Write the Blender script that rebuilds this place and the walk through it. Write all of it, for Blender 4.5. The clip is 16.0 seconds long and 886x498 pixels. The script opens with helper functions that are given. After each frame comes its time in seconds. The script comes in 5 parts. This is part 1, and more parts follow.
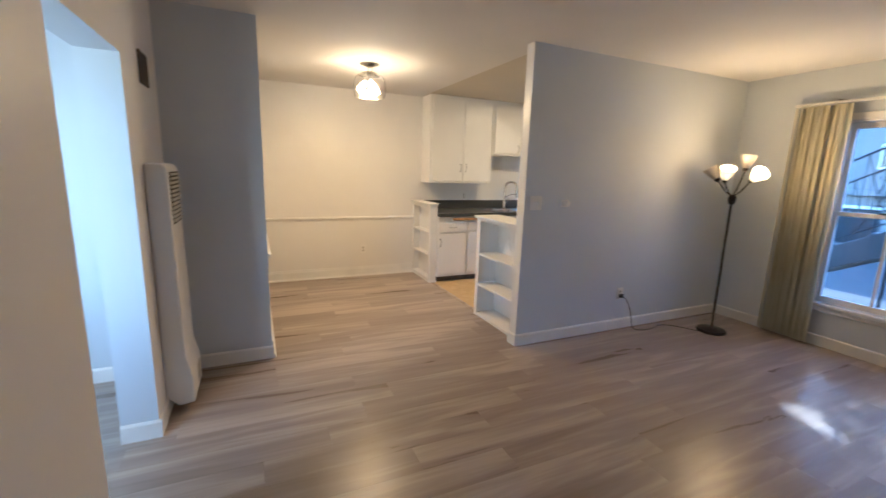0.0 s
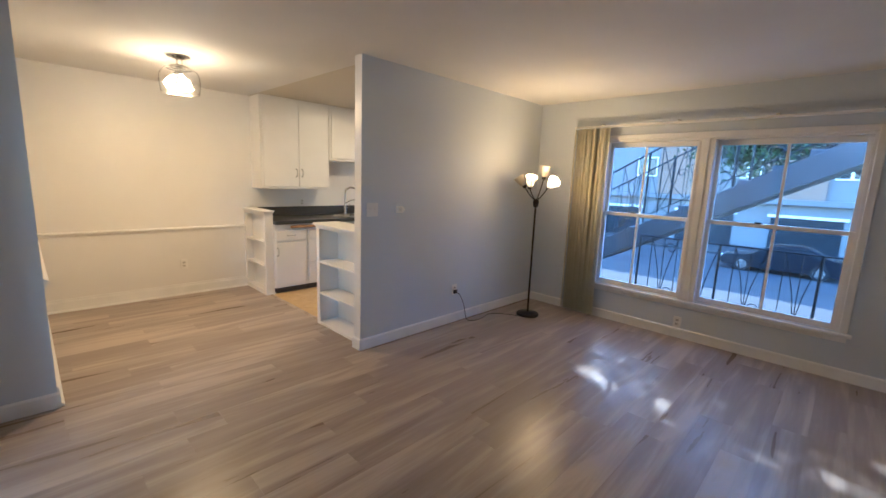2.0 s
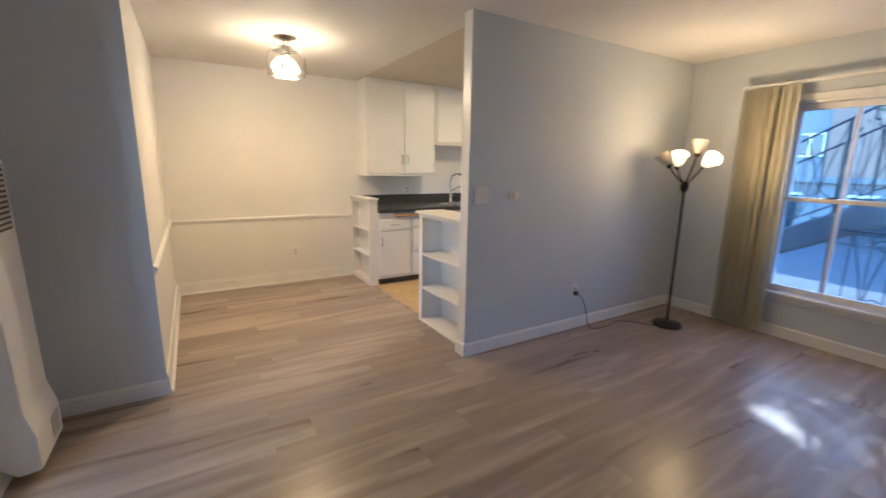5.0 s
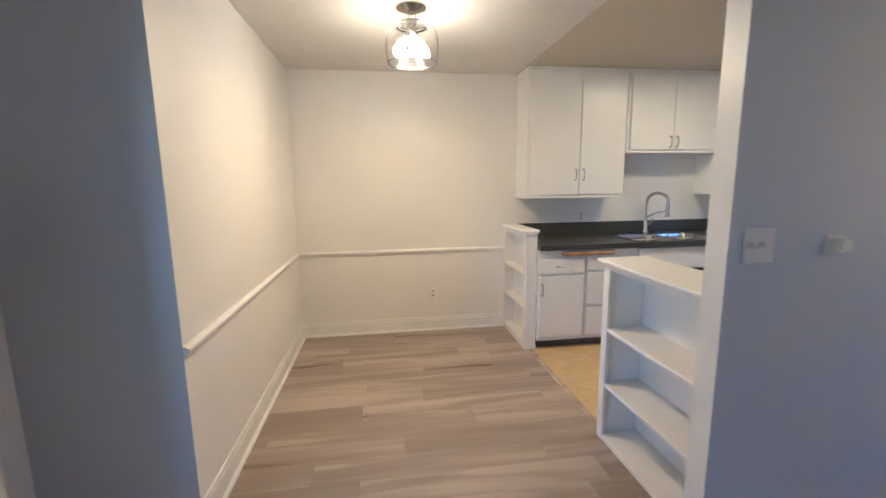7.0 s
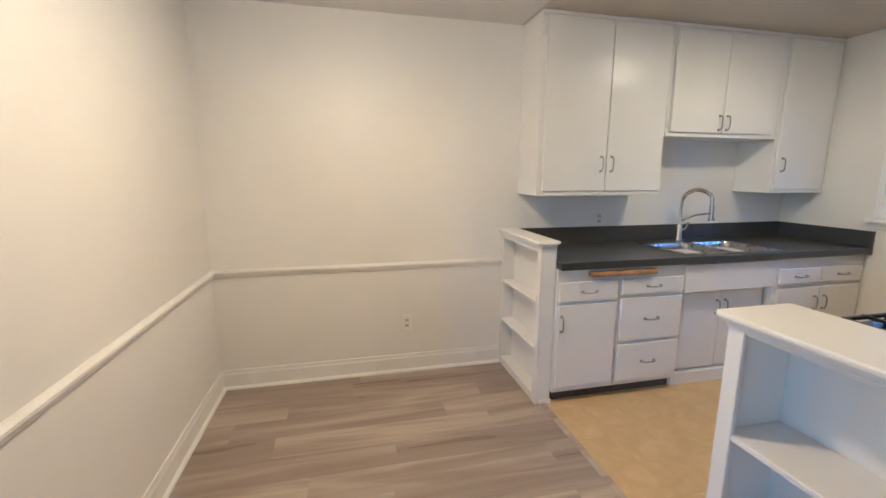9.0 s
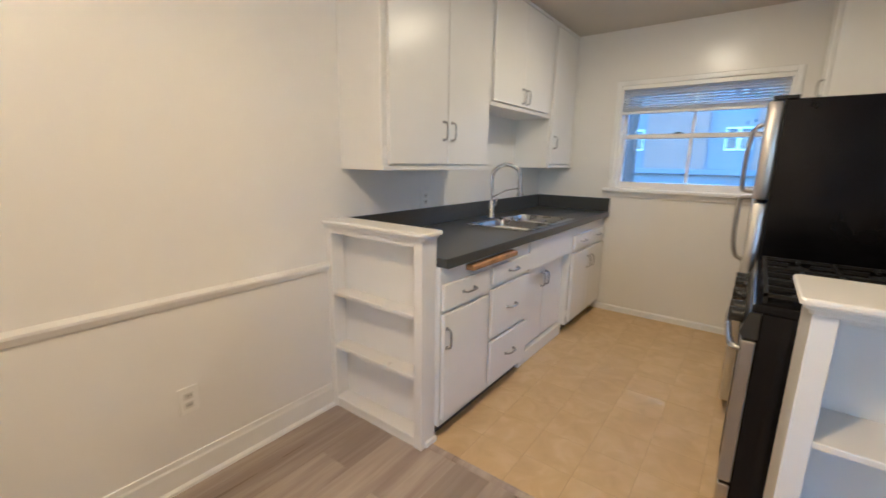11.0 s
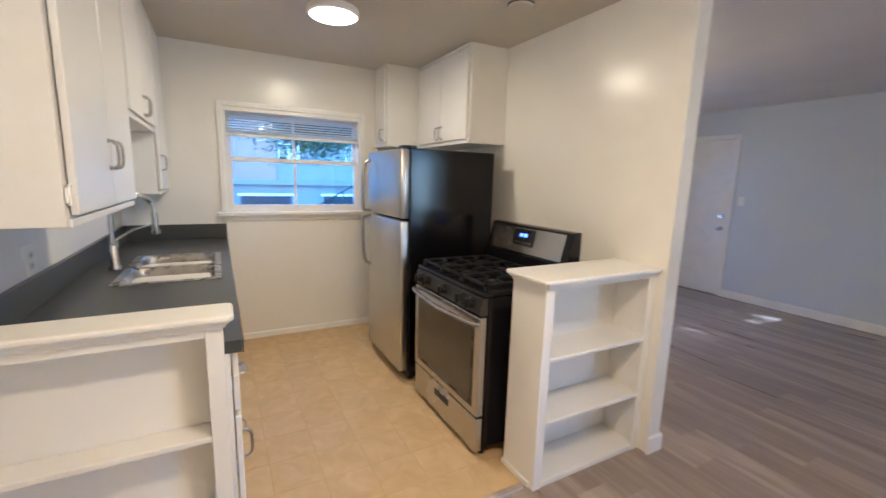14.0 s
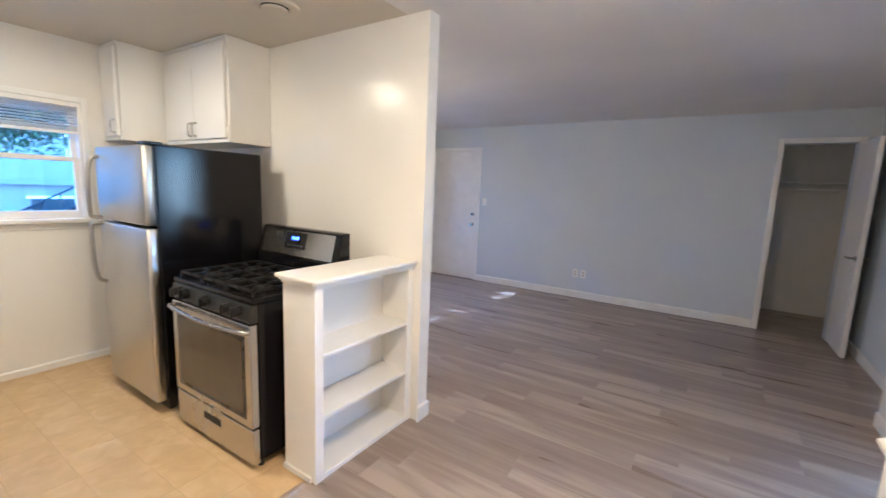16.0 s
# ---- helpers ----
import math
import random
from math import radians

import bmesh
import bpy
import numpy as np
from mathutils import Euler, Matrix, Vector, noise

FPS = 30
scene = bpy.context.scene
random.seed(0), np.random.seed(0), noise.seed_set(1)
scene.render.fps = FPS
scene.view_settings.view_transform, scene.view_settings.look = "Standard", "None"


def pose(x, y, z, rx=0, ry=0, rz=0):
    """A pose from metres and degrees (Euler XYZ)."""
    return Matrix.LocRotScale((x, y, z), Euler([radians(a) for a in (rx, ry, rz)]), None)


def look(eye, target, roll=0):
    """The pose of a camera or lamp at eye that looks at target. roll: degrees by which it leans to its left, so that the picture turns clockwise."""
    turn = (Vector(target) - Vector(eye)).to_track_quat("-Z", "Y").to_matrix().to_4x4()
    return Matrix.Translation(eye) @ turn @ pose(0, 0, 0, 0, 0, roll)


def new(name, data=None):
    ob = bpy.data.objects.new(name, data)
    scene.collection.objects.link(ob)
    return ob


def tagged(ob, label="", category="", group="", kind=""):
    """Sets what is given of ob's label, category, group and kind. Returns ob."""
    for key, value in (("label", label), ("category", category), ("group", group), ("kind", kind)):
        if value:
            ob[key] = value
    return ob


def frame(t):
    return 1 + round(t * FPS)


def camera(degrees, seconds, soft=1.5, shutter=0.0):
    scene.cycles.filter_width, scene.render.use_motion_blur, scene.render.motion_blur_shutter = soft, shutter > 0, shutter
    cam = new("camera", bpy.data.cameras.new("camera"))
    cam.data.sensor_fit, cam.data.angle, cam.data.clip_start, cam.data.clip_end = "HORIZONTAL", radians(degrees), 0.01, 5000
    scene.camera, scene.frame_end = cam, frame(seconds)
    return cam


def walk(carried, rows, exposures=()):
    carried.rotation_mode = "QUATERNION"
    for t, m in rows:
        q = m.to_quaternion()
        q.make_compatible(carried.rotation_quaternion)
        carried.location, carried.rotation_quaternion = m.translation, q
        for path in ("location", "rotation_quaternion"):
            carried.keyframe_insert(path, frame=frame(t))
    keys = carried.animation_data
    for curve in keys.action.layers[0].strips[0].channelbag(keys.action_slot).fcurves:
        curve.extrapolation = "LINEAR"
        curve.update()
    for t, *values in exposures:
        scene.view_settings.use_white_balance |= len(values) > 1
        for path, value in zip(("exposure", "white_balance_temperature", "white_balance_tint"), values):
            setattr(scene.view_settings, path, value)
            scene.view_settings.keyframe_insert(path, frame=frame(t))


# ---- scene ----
cam = camera(94.0, 16.0, shutter=0.5)
PATH = [
    (0, (0.464, 0.795, 1.465), (1.282, 2.581, 1.091), 1.8),
    (0.5, (0.453, 0.767, 1.472), (1.485, 2.443, 1.12), 1.9),
    (1, (0.476, 0.726, 1.487), (1.671, 2.294, 1.145), 2.0),
    (1.5, (0.475, 0.71, 1.492), (1.802, 2.168, 1.158), 2.2),
    (2, (0.488, 0.694, 1.504), (1.898, 2.073, 1.17), 2.3),
    (2.5, (0.489, 0.674, 1.493), (1.951, 1.999, 1.165), 2.4),
    (3, (0.489, 0.675, 1.507), (1.969, 1.977, 1.169), 2.6),
    (3.5, (0.491, 0.668, 1.496), (1.933, 2.011, 1.151), 2.5),
    (4, (0.539, 0.735, 1.5), (1.877, 2.173, 1.126), 2.3),
    (4.5, (0.658, 0.874, 1.459), (1.854, 2.43, 1.075), 1.5),
    (5, (0.773, 1.136, 1.431), (1.786, 2.815, 1.036), 0.9),
    (7.5, (1.44, 2.658, 1.445), (1.664, 4.621, 1.133), -0.5),
    (8, (1.503, 2.918, 1.442), (1.729, 4.878, 1.114), -0.2),
    (10.5, (1.172, 4.306, 1.378), (2.442, 5.794, 0.962), 0.5),
    (11, (1.185, 4.571, 1.341), (2.751, 5.743, 0.927), 0.9),
    (11.5, (1.218, 4.787, 1.337), (3.003, 5.587, 0.923), 1.5),
    (12, (1.199, 4.972, 1.363), (3.112, 5.384, 0.952), 1.8),
    (12.5, (1.206, 5.138, 1.378), (3.165, 5.164, 0.979), 2.0),
    (13, (1.268, 5.328, 1.4), (3.205, 4.999, 1.025), 1.8),
    (13.5, (1.263, 5.51, 1.421), (3.119, 4.851, 1.069), 1.6),
    (14, (1.183, 5.654, 1.449), (2.917, 4.713, 1.119), 1.6),
    (14.5, (1.113, 5.693, 1.459), (2.702, 4.519, 1.147), 1.6),
    (15, (1.06, 5.679, 1.465), (2.476, 4.3, 1.161), 1.8),
    (15.5, (1.04, 5.661, 1.459), (2.277, 4.117, 1.165), 2.1),
    (16, (1.021, 5.651, 1.467), (2.092, 3.987, 1.178), 2.3),
]
walk(cam, [(t, look(eye, target, roll)) for t, eye, target, roll in PATH],
     exposures=[(0.0, 3.88, 5000, 4), (4.5, 3.88, 4950, 4), (8.0, 3.80, 4350, 4), (12.0, 3.76, 4500, 4),
               (14.0, 4.04, 4400, 5), (16.0, 4.5, 4280, 5)])

# ---- plan of the flat, in metres ----
E_IN, N_IN, S_IN, W_IN = 5.08, 6.31, -0.25, -0.065    # inner faces of the outer walls
H = 2.44                                             # ceiling
PS, PN, PX = 3.57, 3.665, 2.444                      # partition: south face, north face, free end
BX, BY = 0.530, 4.045                                # corner of the blue block beside the dining place
KX = 2.56                                            # edge of the kitchen floor

# ---- world and sun ----
SUN_EL, SUN_AZ = radians(44), radians(17)            # azimuth from +x towards +y
world = bpy.data.worlds.new("sky")
scene.world = world
world.use_nodes = True
wn = world.node_tree
sky = wn.nodes.new("ShaderNodeTexSky")
sky.sky_type, sky.sun_disc = "NISHITA", False
sky.sun_elevation, sky.sun_rotation = SUN_EL, radians(90) - SUN_AZ
sky.ozone_density, sky.dust_density = 5.0, 0.4
wn.links.new(sky.outputs[0], wn.nodes["Background"].inputs[0])
wn.nodes["Background"].inputs[1].default_value = 0.148
sun = new("sun", bpy.data.lights.new("sun", "SUN"))
sun.data.energy, sun.data.angle, sun.data.color = 0.65, radians(0.5), (1.0, 0.95, 0.88)
sun.matrix_world = look((0, 0, 0), (-math.cos(SUN_EL) * math.cos(SUN_AZ), -math.cos(SUN_EL) * math.sin(SUN_AZ), -math.sin(SUN_EL)))

WARM = (1.0, 0.58, 0.235)
WHITE = (1.0, 0.635, 0.29)


def lamp(name, kind, place, watts, colour, size=0.03, target=None):
    data = bpy.data.lights.new(name, kind)
    data.energy, data.color = watts, colour
    if kind == "POINT":
        data.shadow_soft_size = size
    else:
        data.shape, data.size = "DISK", size
    ob = new(name, data)
    ob.matrix_world = look(place, target) if target else Matrix.Translation(place)
    return ob


PENDANT = (1.525, 4.93)
DOME = (3.87, 4.99)
LAMP = (4.47, 3.185)
for k in range(3):
    ang = radians(35 + 120 * k)
    lamp("pendant_bulb_light", "POINT", (PENDANT[0] + 0.085 * math.cos(ang), PENDANT[1] + 0.085 * math.sin(ang), H - 0.225), 0.22, WARM, 0.035)
lamp("pendant_down_light", "AREA", (PENDANT[0], PENDANT[1], H - 0.262), 1.5, WARM, 0.2, (PENDANT[0], PENDANT[1], 0))
lamp("kitchen_light", "AREA", (DOME[0], DOME[1], H - 0.062), 1.1, WHITE, 0.24, (DOME[0], DOME[1], 0))


# ---- materials ----
def shader(name, base, rough=0.5, metal=0.0, grain=0.06, scale=6.0, bump=0.08, fine=120.0, spots=0.0, coat=0.0, spec=0.5):
    """A painted or solid surface: broad mottling, fine grain in relief, uneven gloss."""
    m = bpy.data.materials.new(name)
    m.use_nodes = True
    nt = m.node_tree
    b = nt.nodes["Principled BSDF"]
    co = nt.nodes.new("ShaderNodeTexCoord")
    big = nt.nodes.new("ShaderNodeTexNoise")
    big.inputs["Scale"].default_value, big.inputs["Detail"].default_value = scale, 5
    small = nt.nodes.new("ShaderNodeTexNoise")
    small.inputs["Scale"].default_value, small.inputs["Detail"].default_value = fine, 3
    for n in (big, small):
        nt.links.new(co.outputs["Object"], n.inputs["Vector"])
    ramp = nt.nodes.new("ShaderNodeValToRGB")
    lo = [max(0, c * (1 - grain * 2)) for c in base]
    hi = [min(1, c * (1 + grain)) for c in base]
    ramp.color_ramp.elements[0].position, ramp.color_ramp.elements[1].position = 0.3, 0.7
    ramp.color_ramp.elements[0].color, ramp.color_ramp.elements[1].color = (*lo, 1), (*hi, 1)
    nt.links.new(big.outputs["Fac"], ramp.inputs["Fac"])
    nt.links.new(ramp.outputs["Color"], b.inputs["Base Color"])
    rr = nt.nodes.new("ShaderNodeMapRange")
    rr.inputs["To Min"].default_value, rr.inputs["To Max"].default_value = max(0.02, rough * 0.8), min(1, rough * 1.2)
    nt.links.new(big.outputs["Fac"], rr.inputs["Value"])
    nt.links.new(rr.outputs["Result"], b.inputs["Roughness"])
    if bump:
        bp = nt.nodes.new("ShaderNodeBump")
        bp.inputs["Strength"].default_value, bp.inputs["Distance"].default_value = bump, 0.004
        nt.links.new(small.outputs["Fac"], bp.inputs["Height"])
        nt.links.new(bp.outputs["Normal"], b.inputs["Normal"])
    b.inputs["Metallic"].default_value = metal
    b.inputs["Specular IOR Level"].default_value = spec
    if coat:
        b.inputs["Coat Weight"].default_value, b.inputs["Coat Roughness"].default_value = coat, 0.12
    return m


def brushed(name, base, rough, axis):
    """Brushed steel: grain stretched along one axis."""
    m = shader(name, base, rough, 1.0, 0.03, 3.0, 0.0)
    nt = m.node_tree
    b = nt.nodes["Principled BSDF"]
    co = nt.nodes.new("ShaderNodeTexCoord")
    mp = nt.nodes.new("ShaderNodeMapping")
    mp.inputs["Scale"].default_value = [2 if i == axis else 260 for i in range(3)]
    no = nt.nodes.new("ShaderNodeTexNoise")
    no.inputs["Scale"].default_value = 1.0
    bp = nt.nodes.new("ShaderNodeBump")
    bp.inputs["Strength"].default_value, bp.inputs["Distance"].default_value = 0.02, 0.001
    nt.links.new(co.outputs["Object"], mp.inputs["Vector"])
    nt.links.new(mp.outputs["Vector"], no.inputs["Vector"])
    nt.links.new(no.outputs["Fac"], bp.inputs["Height"])
    nt.links.new(bp.outputs["Normal"], b.inputs["Normal"])
    return m


def plank_material():
    """Grey-brown vinyl plank: long grain streaks, its own shift and tone on each plank."""
    m = bpy.data.materials.new("vinyl_plank")
    m.use_nodes = True
    nt = m.node_tree
    b = nt.nodes["Principled BSDF"]
    co, info = nt.nodes.new("ShaderNodeTexCoord"), nt.nodes.new("ShaderNodeObjectInfo")
    far = nt.nodes.new("ShaderNodeVectorMath")
    far.operation = "SCALE"
    far.inputs["Scale"].default_value = 37.0
    cmb = nt.nodes.new("ShaderNodeCombineXYZ")
    for i in range(3):
        nt.links.new(info.outputs["Random"], cmb.inputs[i])
    nt.links.new(cmb.outputs[0], far.inputs[0])
    add = nt.nodes.new("ShaderNodeVectorMath")
    nt.links.new(co.outputs["Object"], add.inputs[0])
    nt.links.new(far.outputs[0], add.inputs[1])
    layers = []
    for sc, detail, dist in (((0.75, 7.5, 1), 4, 0.9), ((2.6, 46, 1), 3, 0.4)):
        mp = nt.nodes.new("ShaderNodeMapping")
        mp.inputs["Scale"].default_value = sc
        no = nt.nodes.new("ShaderNodeTexNoise")
        no.inputs["Scale"].default_value, no.inputs["Detail"].default_value, no.inputs["Distortion"].default_value = 1.0, detail, dist
        nt.links.new(add.outputs[0], mp.inputs["Vector"])
        nt.links.new(mp.outputs["Vector"], no.inputs["Vector"])
        layers.append(no)
    mix = nt.nodes.new("ShaderNodeMix")
    mix.inputs[0].default_value = 0.18
    nt.links.new(layers[0].outputs["Fac"], mix.inputs[2])
    nt.links.new(layers[1].outputs["Fac"], mix.inputs[3])
    tone = nt.nodes.new("ShaderNodeMath")
    tone.operation = "MULTIPLY_ADD"
    tone.inputs[1].default_value, tone.inputs[2].default_value = 0.17, -0.085
    nt.links.new(info.outputs["Random"], tone.inputs[0])
    total = nt.nodes.new("ShaderNodeMath")
    nt.links.new(mix.outputs[0], total.inputs[0])
    nt.links.new(tone.outputs[0], total.inputs[1])
    ramp = nt.nodes.new("ShaderNodeValToRGB")
    e = ramp.color_ramp.elements
    e[0].position, e[0].color = 0.35, (0.262, 0.208, 0.172, 1)
    e[1].position, e[1].color = 0.66, (0.46, 0.385, 0.325, 1)
    mid = e.new(0.5)
    mid.color = (0.325, 0.262, 0.220, 1)
    nt.links.new(total.outputs[0], ramp.inputs["Fac"])
    nt.links.new(ramp.outputs["Color"], b.inputs["Base Color"])
    rr = nt.nodes.new("ShaderNodeMapRange")
    rr.inputs["To Min"].default_value, rr.inputs["To Max"].default_value = 0.22, 0.38
    nt.links.new(layers[0].outputs["Fac"], rr.inputs["Value"])
    nt.links.new(rr.outputs["Result"], b.inputs["Roughness"])
    bp = nt.nodes.new("ShaderNodeBump")
    bp.inputs["Strength"].default_value, bp.inputs["Distance"].default_value = 0.06, 0.002
    nt.links.new(layers[1].outputs["Fac"], bp.inputs["Height"])
    nt.links.new(bp.outputs["Normal"], b.inputs["Normal"])
    return m


def tile_material():
    """Yellow-beige marbled vinyl tile, each tile with its own veining."""
    m = shader("vinyl_tile", (0.56, 0.41, 0.22), 0.5, 0, 0.1, 9.0, 0.04)
    nt = m.node_tree
    b = nt.nodes["Principled BSDF"]
    co, info = nt.nodes.new("ShaderNodeTexCoord"), nt.nodes.new("ShaderNodeObjectInfo")
    add = nt.nodes.new("ShaderNodeVectorMath")
    add.operation = "MULTIPLY_ADD"
    add.inputs[1].default_value = (1, 1, 1)
    cmb = nt.nodes.new("ShaderNodeCombineXYZ")
    nt.links.new(info.outputs["Random"], cmb.inputs[2])
    big = nt.nodes.new("ShaderNodeVectorMath")
    big.operation = "SCALE"
    big.inputs["Scale"].default_value = 60
    nt.links.new(cmb.outputs[0], big.inputs[0])
    nt.links.new(co.outputs["Object"], add.inputs[0])
    nt.links.new(big.outputs[0], add.inputs[2])
    no = nt.nodes.new("ShaderNodeTexNoise")
    no.inputs["Scale"].default_value, no.inputs["Detail"].default_value, no.inputs["Distortion"].default_value = 7.5, 5, 0.9
    nt.links.new(add.outputs[0], no.inputs["Vector"])
    ramp = nt.nodes.new("ShaderNodeValToRGB")
    e = ramp.color_ramp.elements
    e[0].position, e[0].color = 0.28, (0.505, 0.36, 0.18, 1)
    e[1].position, e[1].color = 0.70, (0.615, 0.46, 0.25, 1)
    mid = e.new(0.5)
    mid.color = (0.56, 0.405, 0.205, 1)
    nt.links.new(no.outputs["Fac"], ramp.inputs["Fac"])
    nt.links.new(ramp.outputs["Color"], b.inputs["Base Color"])
    return m


def glass(name, tint=(1, 1, 1), rough=0.0):
    m = bpy.data.materials.new(name)
    m.use_nodes = True
    b = m.node_tree.nodes["Principled BSDF"]
    b.inputs["Base Color"].default_value = (*tint, 1)
    b.inputs["Transmission Weight"].default_value, b.inputs["Roughness"].default_value, b.inputs["IOR"].default_value = 1.0, rough, 1.45
    return m


def glow(name, colour, strength):
    m = bpy.data.materials.new(name)
    m.use_nodes = True
    b = m.node_tree.nodes["Principled BSDF"]
    b.inputs["Base Color"].default_value = (0.9, 0.88, 0.84, 1)
    b.inputs["Emission Color"].default_value, b.inputs["Emission Strength"].default_value = (*colour, 1), strength
    return m


M = dict(
    blue=shader("blue_grey_wall_paint", (0.625, 0.668, 0.715), 0.6, grain=0.015, scale=1.6, bump=0.12, fine=160),
    white=shader("white_wall_paint", (0.82, 0.805, 0.78), 0.42, grain=0.015, scale=1.4, bump=0.10, fine=150),
    gloss=shader("glossy_white_wall_paint", (0.81, 0.79, 0.75), 0.24, grain=0.015, scale=1.6, bump=0.16, fine=22),
    enamel=shader("white_enamel_paint", (0.82, 0.805, 0.775), 0.30, grain=0.012, scale=3.5, bump=0.015, fine=40),
    trim=shader("white_trim_paint", (0.84, 0.83, 0.81), 0.35, grain=0.03, scale=5, bump=0.06),
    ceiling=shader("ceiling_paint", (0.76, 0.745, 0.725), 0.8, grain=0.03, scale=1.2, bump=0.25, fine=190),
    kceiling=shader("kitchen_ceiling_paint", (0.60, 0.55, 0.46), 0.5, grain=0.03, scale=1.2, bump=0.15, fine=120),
    plank=plank_material(),
    tile=tile_material(),
    under=shader("dark_subfloor", (0.24, 0.19, 0.16), 0.8),
    grout=shader("tile_joint", (0.47, 0.335, 0.175), 0.6),
    steel=brushed("brushed_steel", (0.58, 0.57, 0.55), 0.33, 2),
    steel_h=brushed("brushed_steel_across", (0.55, 0.54, 0.52), 0.26, 0),
    chrome=shader("satin_nickel", (0.50, 0.48, 0.455), 0.26, 1.0, 0.04, 20, 0.0),
    sink=shader("sink_steel", (0.46, 0.445, 0.42), 0.28, 1.0, 0.08, 14, 0.03),
    handle=shader("grey_handle_metal", (0.40, 0.39, 0.375), 0.3, 1.0, 0.04, 20, 0.0),
    black=shader("black_appliance_enamel", (0.007, 0.007, 0.009), 0.16, grain=0.1, scale=4, bump=0.03, fine=60, spec=0.3),
    iron=shader("cast_iron", (0.012, 0.012, 0.013), 0.42, grain=0.15, scale=30, bump=0.3, fine=300),
    panel=shader("black_stainless_panel", (0.06, 0.058, 0.056), 0.3, 0.6, 0.05, 20, 0.0),
    knob=shader("black_plastic", (0.014, 0.014, 0.015), 0.28, grain=0.05),
    counter=shader("dark_grey_counter", (0.060, 0.062, 0.062), 0.30, grain=0.18, scale=220, bump=0.03, fine=400),
    wood=shader("worn_oak_board", (0.42, 0.23, 0.09), 0.5, grain=0.2, scale=14, bump=0.2),
    plastic=shader("white_plastic", (0.84, 0.83, 0.80), 0.35, grain=0.02),
    # receptacle colour is greyed to carry the shading on the outlet faces
    recept=shader("shaded_receptacle", (0.64, 0.62, 0.58), 0.35, grain=0.02),
    slot=shader("dark_slot", (0.02, 0.02, 0.02), 0.6, grain=0.02),
    bronze=shader("dark_bronze_lamp_metal", (0.022, 0.018, 0.016), 0.38, 0.6, 0.1, 12, 0.04),
    pane=glass("window_glass", (0.80, 0.89, 0.98)),
    clear=glass("clear_shade_glass", (1, 1, 1)),
    oven=shader("dark_oven_glass", (0.085, 0.072, 0.052), 0.06, grain=0.05, bump=0.0),
    grille=shader("heater_grille", (0.55, 0.53, 0.49), 0.5, grain=0.05),
    dull_dark=shader("dull_dark_brown", (0.10, 0.085, 0.07), 0.8, grain=0.2, scale=40),
    concrete=shader("painted_concrete", (0.19, 0.187, 0.182), 0.85, grain=0.12, scale=2.0, bump=0.4, fine=60),
    stucco=shader("pale_stucco", (0.205, 0.203, 0.20), 0.9, grain=0.06, scale=0.8, bump=0.5, fine=50),
    peach=shader("peach_stucco", (0.27, 0.185, 0.13), 0.9, grain=0.06, scale=0.8, bump=0.5, fine=50),
    road=shader("asphalt", (0.075, 0.075, 0.077), 0.85, grain=0.15, scale=1.2, bump=0.5, fine=80),
    pave=shader("pavement_concrete", (0.065, 0.065, 0.064), 0.85, grain=0.1, scale=1.5, bump=0.4, fine=70),
    rail=shader("black_iron_paint", (0.016, 0.017, 0.019), 0.45, grain=0.1),
    carpaint=shader("dark_car_paint", (0.008, 0.010, 0.016), 0.22, 0.0, 0.05, 5, 0.0, coat=0.0, spec=0.12),
    rubber=shader("tyre_rubber", (0.018, 0.018, 0.018), 0.8),
    bark=shader("bark", (0.12, 0.085, 0.06), 0.9, grain=0.25, scale=12, bump=0.6),
    leaf=shader("leaf", (0.05, 0.085, 0.03), 0.55, grain=0.3, scale=3, bump=0.0),
    darkglass=shader("far_window_glass", (0.03, 0.035, 0.04), 0.08, grain=0.05, bump=0.0),
    bulb=glow("lit_bulb", (1.0, 0.76, 0.48), 2.2),
    diffuser=glow("lit_diffuser", (1.0, 0.76, 0.48), 1.2),
    globe=glow("lit_lamp_globe", (1.0, 0.76, 0.48), 1.8),
    digits=glow("blue_clock_digits", (0.04, 0.14, 1.0), 0.35),
)


def vinyl_blind():
    """Yellowed translucent vinyl with faint upright ribs."""
    m = shader("yellowed_vinyl", (0.83, 0.80, 0.68), 0.32, grain=0.08, scale=2.5, bump=0.0)
    nt = m.node_tree
    b = nt.nodes["Principled BSDF"]
    tr = nt.nodes.new("ShaderNodeBsdfTranslucent")
    tr.inputs["Color"].default_value = (0.80, 0.77, 0.64, 1)
    mx = nt.nodes.new("ShaderNodeMixShader")
    mx.inputs[0].default_value = 0.4
    nt.links.new(b.outputs[0], mx.inputs[1])
    nt.links.new(tr.outputs[0], mx.inputs[2])
    nt.links.new(mx.outputs[0], nt.nodes["Material Output"].inputs["Surface"])
    return m


def opal():
    """Milky lamp-shade plastic that lets light through."""
    m = shader("milky_shade_plastic", (0.66, 0.63, 0.58), 0.35, grain=0.02, bump=0.0)
    nt = m.node_tree
    tr = nt.nodes.new("ShaderNodeBsdfTranslucent")
    tr.inputs["Color"].default_value = (0.62, 0.57, 0.50, 1)
    mx = nt.nodes.new("ShaderNodeMixShader")
    mx.inputs[0].default_value = 0.5
    nt.links.new(nt.nodes["Principled BSDF"].outputs[0], mx.inputs[1])
    nt.links.new(tr.outputs[0], mx.inputs[2])
    nt.links.new(mx.outputs[0], nt.nodes["Material Output"].inputs["Surface"])
    return m


M["vinyl"], M["opal"] = vinyl_blind(), opal()


